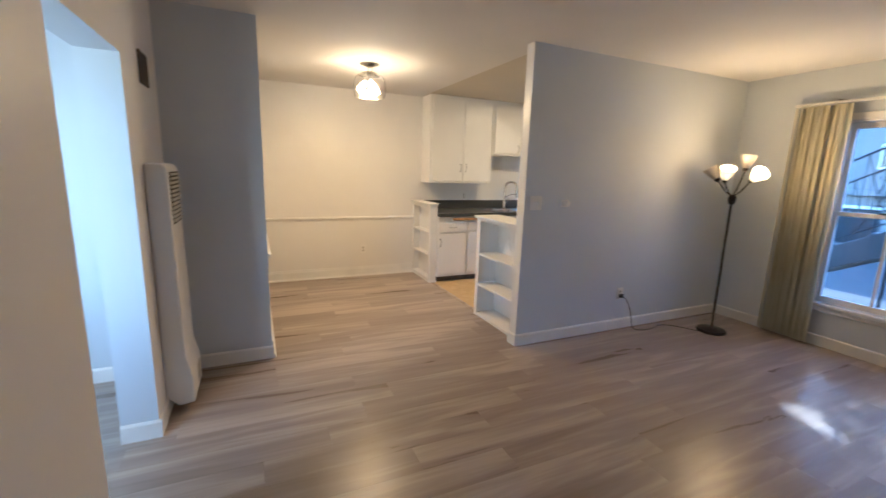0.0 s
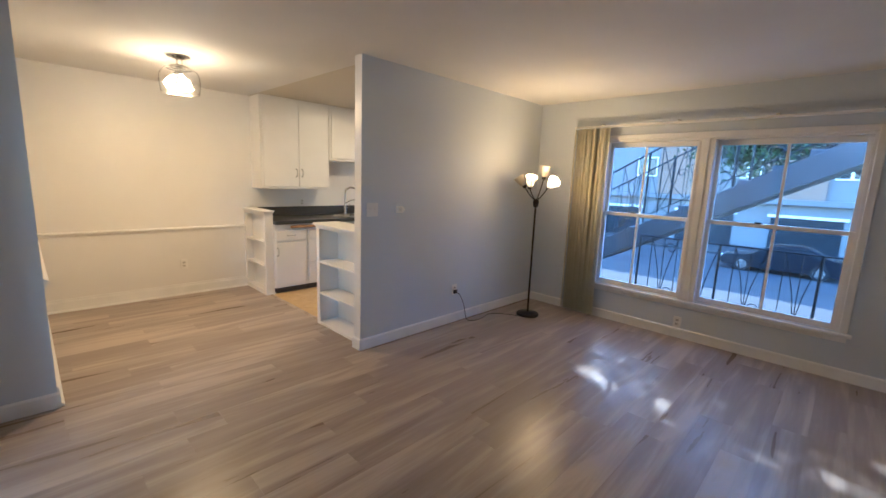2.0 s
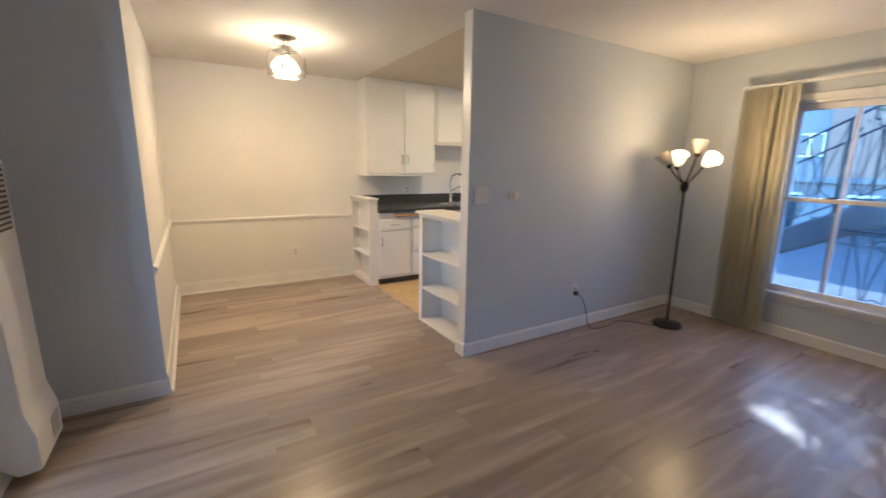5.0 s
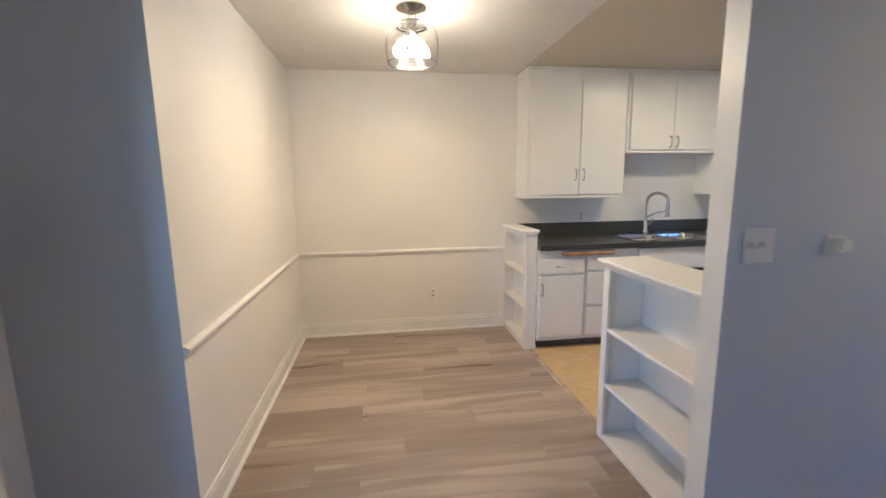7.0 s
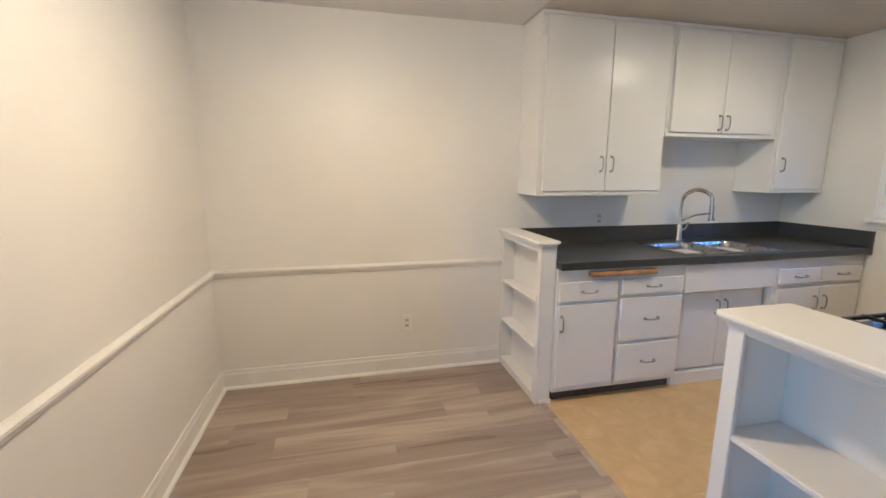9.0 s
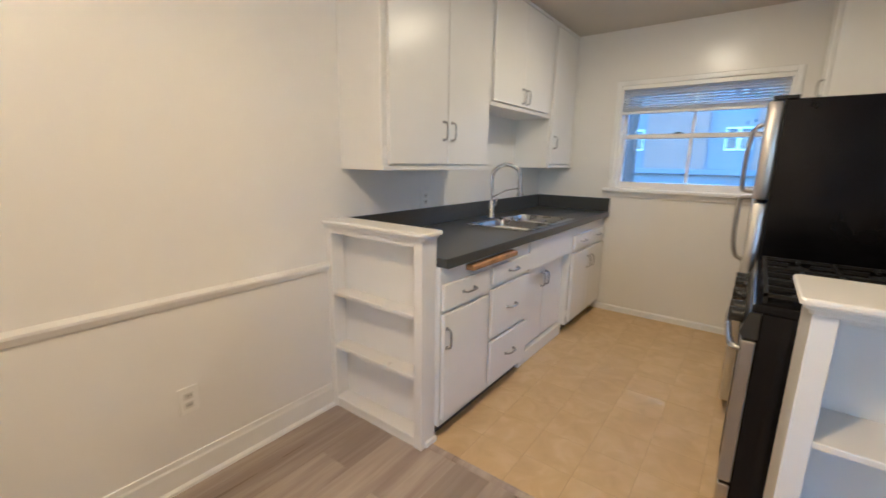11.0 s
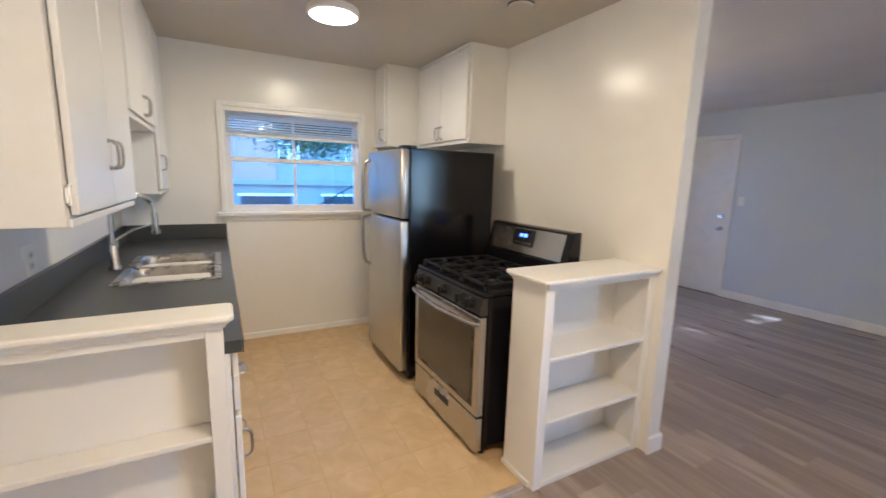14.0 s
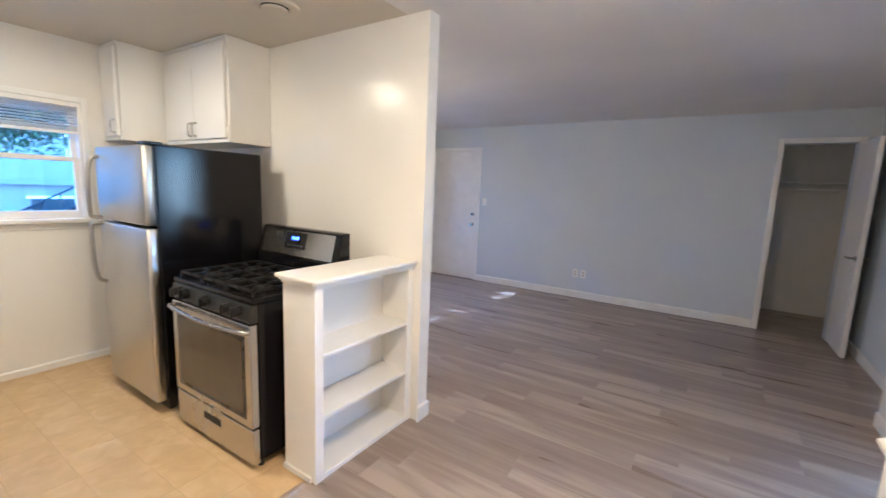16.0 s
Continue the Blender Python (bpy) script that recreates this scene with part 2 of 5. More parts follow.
# ---- mesh helpers; all coordinates are the room's ----
def box(x0, y0, z0, x1, y1, z1, bev=0.0, bm=None):
    """A box, its edges rounded by bev; adds to bm if given."""
    b = bmesh.new()
    bmesh.ops.create_cube(b, size=1)
    for v in b.verts:
        v.co = Vector(((x0 + x1) / 2 + v.co.x * (x1 - x0), (y0 + y1) / 2 + v.co.y * (y1 - y0), (z0 + z1) / 2 + v.co.z * (z1 - z0)))
    if bev:
        bmesh.ops.bevel(b, geom=b.edges[:], offset=bev, segments=2, affect="EDGES", profile=0.5)
    return join(bm, b)


def join(bm, other):
    if bm is None:
        return other
    data = bpy.data.meshes.new("joined")
    other.to_mesh(data)
    bm.from_mesh(data)
    bpy.data.meshes.remove(data)
    other.free()
    return bm


def turned(profile, cx, cy, sides=32, bm=None, closed=False):
    """A turned form: profile of (radius, z) about an upright axis."""
    b = bmesh.new()
    rings = []
    for r, z in profile:
        if r < 1e-5:
            rings.append([b.verts.new((cx, cy, z))])
        else:
            rings.append([b.verts.new((cx + r * math.cos(2 * math.pi * i / sides), cy + r * math.sin(2 * math.pi * i / sides), z)) for i in range(sides)])
    pairs = list(zip(rings, rings[1:] + ([rings[0]] if closed else [])))
    for p, q in pairs if closed else pairs[:len(rings) - 1]:
        for i in range(sides):
            j = (i + 1) % sides
            if len(p) == 1 and len(q) == 1:
                continue
            if len(p) == 1:
                b.faces.new((p[0], q[j], q[i]))
            elif len(q) == 1:
                b.faces.new((p[i], p[j], q[0]))
            else:
                b.faces.new((p[i], p[j], q[j], q[i]))
    bmesh.ops.recalc_face_normals(b, faces=b.faces[:])
    return join(bm, b)


def tube(points, r, sides=8, bm=None):
    """A round bar through points."""
    b = bmesh.new()
    pts = [Vector(p) for p in points]
    rings = []
    up = Vector((0.13, 0.31, 0.94))
    for i, p in enumerate(pts):
        d = (pts[min(i + 1, len(pts) - 1)] - pts[max(i - 1, 0)]).normalized()
        u = d.cross(up)
        u = u.normalized() if u.length > 1e-3 else d.cross(Vector((1, 0, 0))).normalized()
        w = d.cross(u)
        rings.append([b.verts.new(p + r * (math.cos(2 * math.pi * k / sides) * u + math.sin(2 * math.pi * k / sides) * w)) for k in range(sides)])
    for p, q in zip(rings, rings[1:]):
        for k in range(sides):
            b.faces.new((p[k], p[(k + 1) % sides], q[(k + 1) % sides], q[k]))
    b.faces.new(rings[0][::-1])
    b.faces.new(rings[-1])
    bmesh.ops.recalc_face_normals(b, faces=b.faces[:])
    return join(bm, b)


def smooth_path(points, steps=6):
    """Catmull-Rom through points."""
    pts = [Vector(p) for p in points]
    out = []
    for i in range(len(pts) - 1):
        p0, p1, p2, p3 = pts[max(i - 1, 0)], pts[i], pts[i + 1], pts[min(i + 2, len(pts) - 1)]
        for k in range(steps):
            t = k / steps
            out.append(0.5 * ((2 * p1) + (p2 - p0) * t + (2 * p0 - 5 * p1 + 4 * p2 - p3) * t * t + (3 * p1 - p0 - 3 * p2 + p3) * t ** 3))
    return out + [pts[-1]]


def prism(outline, axis, a, b_, bev=0.0, bm=None):
    """An outline of two coordinates swept along axis 'x', 'y' or 'z' from a to b_."""
    b = bmesh.new()
    put = {"x": lambda p, s: (s, p[0], p[1]), "y": lambda p, s: (p[0], s, p[1]), "z": lambda p, s: (p[0], p[1], s)}[axis]
    lo, hi = [b.verts.new(put(p, a)) for p in outline], [b.verts.new(put(p, b_)) for p in outline]
    n = len(outline)
    b.faces.new(lo)
    b.faces.new(hi[::-1])
    for i in range(n):
        b.faces.new((lo[i], hi[i], hi[(i + 1) % n], lo[(i + 1) % n]))
    bmesh.ops.recalc_face_normals(b, faces=b.faces[:])
    if bev:
        bmesh.ops.bevel(b, geom=b.edges[:], offset=bev, segments=2, affect="EDGES", profile=0.5)
    return join(bm, b)


def origin(ob):
    p = Vector((0, 0, 0))
    while ob is not None:
        p += ob.location
        ob = ob.parent
    return p


def thing(name, place, label, category, group="", kind=""):
    ob = new(name)
    ob.location = place
    ob.empty_display_size = 0.1
    return tagged(ob, label, category, group, kind)


def part(name, bm, material, parent, label="", smooth=False):
    """Links a bmesh as ONE mesh object under a thing or a part."""
    off = origin(parent)
    bm.transform(Matrix.Translation(-off))
    data = bpy.data.meshes.new(name)
    bm.to_mesh(data)
    bm.free()
    data.materials.append(material)
    if smooth:
        for p in data.polygons:
            p.use_smooth = True
        data.set_sharp_from_angle(angle=radians(38))
    ob = new(name, data)
    ob.parent = parent
    return tagged(ob, label)


def solid(name, bm, material, label, category, group="", kind="structure", smooth=False):
    """A top-level mesh."""
    data = bpy.data.meshes.new(name)
    bm.to_mesh(data)
    bm.free()
    for m in material if isinstance(material, (list, tuple)) else [material]:
        data.materials.append(m)
    if smooth:
        for p in data.polygons:
            p.use_smooth = True
        data.set_sharp_from_angle(angle=radians(38))
    return tagged(new(name, data), label, category, group, kind)


def wall(name, axis, face0, face1, a, b_, holes, mats, label, z0=0.0, z1=H, pick=None):
    """A wall with thickness from face0 to face1 that runs along axis from a to b_, with real openings (a0, a1, z0, z1).
    pick: from a face's normal to the number of its material."""
    cuts_a = sorted({a, b_, *[h[0] for h in holes], *[h[1] for h in holes]})
    cuts_z = sorted({z0, z1, *[h[2] for h in holes], *[h[3] for h in holes]})
    bm = bmesh.new()
    cells = {}
    for i in range(len(cuts_a) - 1):
        for k in range(len(cuts_z) - 1):
            ca, cz = (cuts_a[i] + cuts_a[i + 1]) / 2, (cuts_z[k] + cuts_z[k + 1]) / 2
            cells[i, k] = not any(h[0] < ca < h[1] and h[2] < cz < h[3] for h in holes)

    def v(s, f, z):
        return bm.verts.new((s, f, z) if axis == "x" else (f, s, z))
    for (i, k), full in cells.items():
        if not full:
            continue
        a0, a1, c0, c1 = cuts_a[i], cuts_a[i + 1], cuts_z[k], cuts_z[k + 1]
        for f in (face0, face1):
            bm.faces.new((v(a0, f, c0), v(a1, f, c0), v(a1, f, c1), v(a0, f, c1)))
        for di, s in ((-1, a0), (1, a1)):
            if not cells.get((i + di, k), False):
                bm.faces.new((v(s, face0, c0), v(s, face1, c0), v(s, face1, c1), v(s, face0, c1)))
        for dk, z in ((-1, c0), (1, c1)):
            if not cells.get((i, k + dk), False):
                bm.faces.new((v(a0, face0, z), v(a1, face0, z), v(a1, face1, z), v(a0, face1, z)))
    bmesh.ops.remove_doubles(bm, verts=bm.verts[:], dist=1e-5)
    bmesh.ops.recalc_face_normals(bm, faces=bm.faces[:])
    if pick:
        for f in bm.faces:
            f.material_index = pick(f.normal, f.calc_center_median())
    return solid(name, bm, mats, label, "wall")


def baseboard(name, axis, face, out, a, b_, height=0.10, thick=0.013, label="white painted baseboard along the wall", shoe=False):
    """A skirting board with a rounded top against the wall's face; out: +1 or -1 into the room."""
    prof = [(0, 0), (thick, 0), (thick, height - 0.012), (thick * 0.55, height - 0.003), (0, height)]
    if shoe:
        prof = [(0, 0), (thick + 0.016, 0), (thick + 0.014, 0.012), (thick, 0.02), (thick, height - 0.03), (thick * 0.7, height - 0.02), (thick * 0.6, height), (0, height)]
    pts = [(face + out * p, z) for p, z in prof]
    return solid(name, prism(pts, "y" if axis == "y" else "x", a, b_), M["trim"], label, "baseboard")

# ---- structure ----
T = 0.14
wall("wall_east", "y", E_IN, E_IN + T, S_IN - T, PS, [(0.63, 2.72, 0.40, 1.99)], [M["blue"], M["stucco"]],
     "blue-grey living room wall with large window", pick=lambda n, c: 1 if n.x > 0.5 else 0)
wall("wall_east_kitchen", "y", E_IN, E_IN + T, PS, N_IN + T, [(4.455, 5.60, 1.14, 1.99)], [M["gloss"], M["stucco"]],
     "glossy white kitchen wall with window", pick=lambda n, c: 1 if n.x > 0.5 else 0)
wall("wall_north", "x", N_IN, N_IN + T, BX - T, E_IN, [], [M["white"]], "plain white dining and kitchen wall")
wall("wall_south", "x", S_IN - T, S_IN, -0.44, E_IN, [(-0.155, 0.44, 0.0, 2.10), (4.215, 5.04, 0.0, 2.075)], [M["blue"]],
     "pale blue-grey wall with front door and closet opening")
wall("wall_west", "y", W_IN - 0.17, W_IN, 1.85, BY, [(2.45, 3.245, 0.0, 1.95)], [M["blue"], M["white"]],
     "off-white wall beside an open passage", pick=lambda n, c: 1 if n.x > 0.5 else 0)
wall("wall_west_south", "y", -0.44, -0.30, S_IN, 1.85, [], [M["blue"]], "pale blue-grey wall beside closet door")
wall("wall_jog", "x", 1.85, 1.99, -0.44, -0.235, [], [M["blue"]], "short blue-grey return wall")
wall("wall_dining_west", "y", BX - T, BX, BY + 0.02, N_IN, [], [M["white"]], "plain white dining wall with chair rail")
wall("wall_block", "x", BY, BY + 0.02, W_IN, BX, [], [M["blue"], M["white"]], "blue-grey return wall beside the heater",
     pick=lambda n, c: 1 if n.x > 0.5 else 0)
wall("wall_partition", "x", PS, PN, PX, E_IN, [], [M["blue"], M["gloss"], M["trim"]],
     "partition, blue-grey to the living room, white to the kitchen", pick=lambda n, c: 2 if n.x < -0.5 else (0 if n.y < -0.5 else 1))
solid("ceiling", box(-2.2, -1.75, H, KX + 0.04, N_IN + T, H + 0.1, 0, box(KX + 0.04, -1.75, H, E_IN + T, PS + 0.04, H + 0.1)), M["ceiling"],
      "matt off-white plaster ceiling", "ceiling")
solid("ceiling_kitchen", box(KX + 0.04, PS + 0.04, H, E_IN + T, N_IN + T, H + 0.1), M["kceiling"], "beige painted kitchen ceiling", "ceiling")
# passage behind the opening, with an added unseen window hole and fill lamp
wall("wall_passage_north", "x", 4.05, 4.15, -2.2, -0.235, [], [M["blue"]], "pale blue passage wall")
wall("wall_passage_south", "x", 1.99, 2.09, -2.2, -0.235, [(-1.75, -0.75, 0.7, 2.0)], [M["blue"]], "pale blue passage wall with an added unseen opening for the fill lamp")
wall("wall_passage_west", "y", -2.2, -2.1, 2.09, 4.15, [], [M["blue"]], "pale blue passage wall")
lamp("passage_fill_light", "AREA", (-1.25, 2.05, 1.35), 1.7, (0.97, 1.0, 0.93), 1.0, (-1.0, 4.0, 1.2))
# closet
wall("wall_closet_west", "y", -0.44, -0.38, -1.45, S_IN - T, [], [M["white"]], "dim white closet wall")
wall("wall_closet_east", "y", 0.62, 0.68, -1.45, S_IN - T, [], [M["white"]], "dim white closet wall")
wall("wall_closet_back", "x", -1.51, -1.45, -0.44, 0.68, [], [M["white"]], "dim white closet back wall")

for nm, ax, f, out, a, b_ in (
        ("baseboard_partition", "x", PS, -1, PX - 0.012, E_IN - 0.013), ("baseboard_partition_end", "y", PX, -1, PS - 0.013, PN + 0.012),
        ("baseboard_east", "y", E_IN, -1, S_IN + 0.013, PS), ("baseboard_south", "x", S_IN, 1, 0.50, 4.158),
        ("baseboard_block", "x", BY, -1, W_IN + 0.013, BX + 0.013), ("baseboard_west_north", "y", W_IN, 1, 3.245, BY - 0.013),
        ("baseboard_jamb", "x", 3.245, -1, -0.235, W_IN + 0.013), ("baseboard_west_end", "x", 2.45, 1, -0.235, W_IN + 0.013),
        ("baseboard_west", "y", W_IN, 1, 1.85, 2.45), ("baseboard_west_south", "y", -0.30, 1, S_IN, 1.85),
        ("baseboard_passage", "x", 4.05, -1, -2.1, -0.235)):
    baseboard(nm, ax, f, out, a, b_)
baseboard("baseboard_north", "x", N_IN, -1, BX, 2.50, 0.132, 0.014, "white moulded baseboard with shoe strip", True)
baseboard("baseboard_dining_west", "y", BX, 1, BY + 0.0, N_IN - 0.014, 0.132, 0.014, "white moulded baseboard with shoe strip", True)
baseboard("baseboard_kitchen_east", "y", E_IN, -1, PN, 5.70, 0.055, 0.012, "low white kitchen baseboard")


def rail_profile(face, out, z):
    return [(face, z), (face + out * 0.010, z), (face + out * 0.016, z + 0.012), (face + out * 0.024, z + 0.026), (face + out * 0.024, z + 0.036), (face + out * 0.008, z + 0.046), (face, z + 0.048)]


solid("chair_rail_north", prism(rail_profile(N_IN, -1, 0.774), "x", BX, 2.50), M["trim"], "white moulded chair rail on dining wall", "trim")
solid("chair_rail_west", prism(rail_profile(BX, 1, 0.774), "y", BY, N_IN - 0.02), M["trim"], "white moulded chair rail on dining wall", "trim")
solid("threshold", prism([(KX - 0.022, 0.0), (KX + 0.016, 0.0), (KX + 0.012, 0.006), (KX - 0.003, 0.009), (KX - 0.018, 0.006)], "y", 4.44, 5.69), M["plank"],
      "grey vinyl threshold strip between the floors", "threshold")
solid("passage_casing", box(-0.36, 3.68, 0, -0.237, 3.76, 2.08, 0.004), M["trim"], "white painted doorway casing in the passage", "trim")
for x0, x1, z0, z1, nm in ((0.44, 0.495, 0, 2.155, "closet_trim_east"), (-0.21, -0.155, 0, 2.155, "closet_trim_west"), (-0.155, 0.44, 2.10, 2.155, "closet_trim_top"),
                           (4.16, 4.215, 0, 2.13, "entry_trim_west"), (5.04, 5.078, 0, 2.13, "entry_trim_east"), (4.215, 5.04, 2.075, 2.13, "entry_trim_top")):
    solid(nm, box(x0, S_IN - 0.005, z0, x1, S_IN + 0.016, z1, 0.004), M["trim"], "white painted door casing", "trim")


# ---- windows ----
def window(name, label, holes, y0, y1, z0, z1, sash, sill_z, sill_out, casing):
    """Wooden double-hung window in the east wall: casing, jambs, sashes, muntins, panes. sash: (y0, y1, muntin y)."""
    w = thing(name, (E_IN, (y0 + y1) / 2, z0), label, "window", kind="structure")
    c = casing
    x = E_IN
    for nm, b in (("casing", (y0 - c, z0, y0, z1 + c)), ("casing", (y1, z0, y1 + c, z1 + c)), ("casing", (y0, z1, y1, z1 + c))):
        part(nm, box(x - 0.02, b[0], b[1], x + 0.004, b[2], b[3], 0.005), M["trim"], w)
    part("window_sill", box(x - sill_out, y0 - c - 0.03, sill_z - 0.032, x + 0.10, y1 + c + 0.03, sill_z, 0.008), M["trim"], w)
    part("apron", box(x - 0.016, y0 - c, sill_z - 0.075, x + 0.002, y1 + c, sill_z - 0.034, 0.005), M["trim"], w)
    for a, b in ((y0, y0 + 0.02), (y1 - 0.02, y1)):
        part("jamb", box(x - 0.004, a - 0.002, z0, x + T - 0.002, b + 0.002, z1 + 0.002), M["trim"], w)
    part("head", box(x - 0.004, y0 + 0.02, z1 - 0.02, x + T - 0.002, y1 - 0.02, z1 + 0.002), M["trim"], w)
    for a, b in zip(sash, sash[1:]):
        part("mullion", box(x - 0.018, a[1] + 0.035, z0, x + T - 0.004, b[0] - 0.035, z1 - 0.02, 0.004), M["trim"], w)
        mid = (a[1] + b[0]) / 2
        part("mullion_bead", box(x - 0.026, mid - 0.022, z0, x - 0.018, mid + 0.022, z1 - 0.02, 0.003), M["trim"], w)
        for q in (a[1] + 0.035, b[0] - 0.051):
            part("stop_bead", box(x - 0.023, q, z0, x - 0.018, q + 0.016, z1 - 0.02, 0.002), M["trim"], w)
    zm = holes
    for a, b, my in sash:
        for up, (c0, c1), xs in ((False, (sill_z + 0.002, zm + 0.018), x + 0.03), (True, (zm - 0.018, z1 - 0.022), x + 0.068)):
            s = part("upper_sash" if up else "lower_sash", box(xs, a - 0.035, c0, xs + 0.035, a, c1, 0.003), M["trim"], w)
            part("stile", box(xs, b, c0, xs + 0.035, b + 0.035, c1, 0.003), M["trim"], s)
            lo = 0.036 if up else 0.055
            hi = 0.05 if up else 0.036
            part("bottom_rail", box(xs, a, c0, xs + 0.035, b, c0 + lo, 0.003), M["trim"], s)
            part("top_rail", box(xs, a, c1 - hi, xs + 0.035, b, c1, 0.003), M["trim"], s)
            part("muntin", box(xs + 0.004, my - 0.011, c0 + lo, xs + 0.03, my + 0.011, c1 - hi, 0.003), M["trim"], s)
            for p0, p1 in ((a, my - 0.011), (my + 0.011, b)):
                g = part("pane", box(xs + 0.015, p0 - 0.003, c0 + lo - 0.003, xs + 0.019, p1 + 0.003, c1 - hi + 0.003), M["pane"], s)
                g.visible_shadow = False
        part("sash_lock", box(x + 0.02, (a + b) / 2 + 0.09, zm + 0.018, x + 0.06, (a + b) / 2 + 0.14, zm + 0.032, 0.004), M["bronze"], w)
    return w


window("window_1", "large white wooden double-hung window pair with muntins", 1.20, 0.63, 2.72, 0.40, 1.99, [(0.685, 1.645, 1.155), (1.855, 2.665, 2.32)], 0.395, 0.035, 0.052)
window("window_2", "white wooden kitchen sash window above the wall", 1.575, 4.455, 5.60, 1.14, 1.99, [(4.51, 5.545, 5.045)], 1.135, 0.05, 0.04)

# ---- floors: planks and tiles ----
subfloor = solid("floor", box(-2.2, -1.55, -0.12, KX, N_IN + 0.05, -0.001, 0, box(KX, -1.55, -0.12, E_IN + 0.05, PN, -0.001)), M["under"],
                 "grey-brown wood-look vinyl plank floor", "floor")
kitchen_floor = solid("floor_kitchen", box(KX, PN, -0.12, E_IN + 0.05, N_IN + 0.05, -0.0012), M["grout"], "yellow-beige marbled vinyl tile floor", "floor")
PW, PL = 0.178, 1.22
plank_meshes = {}


def plank_mesh(length, width):
    key = (round(length, 3), round(width, 3))
    if key not in plank_meshes:
        g = 0.0002
        bm = bmesh.new()
        lo = [bm.verts.new(p) for p in ((g, g, -0.001), (length - g, g, -0.001), (length - g, width - g, -0.001), (g, width - g, -0.001))]
        c = 0.0003
        mi = [bm.verts.new(p) for p in ((g, g, -0.0002), (length - g, g, -0.0002), (length - g, width - g, -0.0002), (g, width - g, -0.0002))]
        hi = [bm.verts.new(p) for p in ((g + c, g + c, 0), (length - g - c, g + c, 0), (length - g - c, width - g - c, 0), (g + c, width - g - c, 0))]
        bm.faces.new(hi)
        for p, q in ((lo, mi), (mi, hi)):
            for i in range(4):
                bm.faces.new((p[i], p[(i + 1) % 4], q[(i + 1) % 4], q[i]))
        data = bpy.data.meshes.new("plank")
        bm.to_mesh(data)
        bm.free()
        data.materials.append(M["plank"])
        plank_meshes[key] = data
    return plank_meshes[key]


def lay_row(y, width, x0, x1, shift):
    x = x0 - shift
    while x < x1 - 0.02:
        a, b = max(x, x0), min(x + PL, x1)
        if b - a > 0.02:
            ob = new("plank", plank_mesh(b - a, width))
            ob.parent, ob.location = subfloor, (a, y, 0)
        x += PL


row, y = 0, -1.45
rng = random.Random(5)
while y < N_IN:
    width = min(PW, N_IN - y)
    mid = y + width / 2
    shift = rng.choice((0.1, 0.3, 0.5, 0.75, 0.95, 1.1)) + rng.random() * 0.1
    if mid < S_IN:
        lay_row(y, width, -0.38, 0.62, shift)
    elif mid < 1.95:
        lay_row(y, width, -0.30, E_IN, shift)
    elif mid < PS - 0.02:
        lay_row(y, width, -2.1, E_IN, shift)
    elif mid < BY:
        lay_row(y, width, -2.1, KX, shift)
    else:
        lay_row(y, width, BX, KX, shift)
    y += PW
TS = 0.2286
tile_data = {}
nx, ny = math.ceil((E_IN - KX) / TS), math.ceil((N_IN - PN) / TS)
for i in range(nx):
    for k in range(ny):
        x0, y1 = KX + i * TS, N_IN - 0.12 - k * TS
        w, d = min(TS, E_IN - x0), min(TS, y1 - PN)
        if w < 0.02 or d < 0.02:
            continue
        key = (round(w, 3), round(d, 3))
        if key not in tile_data:
            bm = bmesh.new()
            g, c = 0.0013, 0.002
            lo = [bm.verts.new(p) for p in ((g, g, -0.0012), (w - g, g, -0.0012), (w - g, d - g, -0.0012), (g, d - g, -0.0012))]
            hi = [bm.verts.new(p) for p in ((g + c, g + c, 0), (w - g - c, g + c, 0), (w - g - c, d - g - c, 0), (g + c, d - g - c, 0))]
            bm.faces.new(hi)
            for q in range(4):
                bm.faces.new((lo[q], lo[(q + 1) % 4], hi[(q + 1) % 4], hi[q]))
            data = bpy.data.meshes.new("tile")
            bm.to_mesh(data)
            bm.free()
            data.materials.append(M["tile"])
            tile_data[key] = data
        ob = new("tile", tile_data[key])
        ob.parent, ob.location = kitchen_floor, (x0, y1 - d, 0)


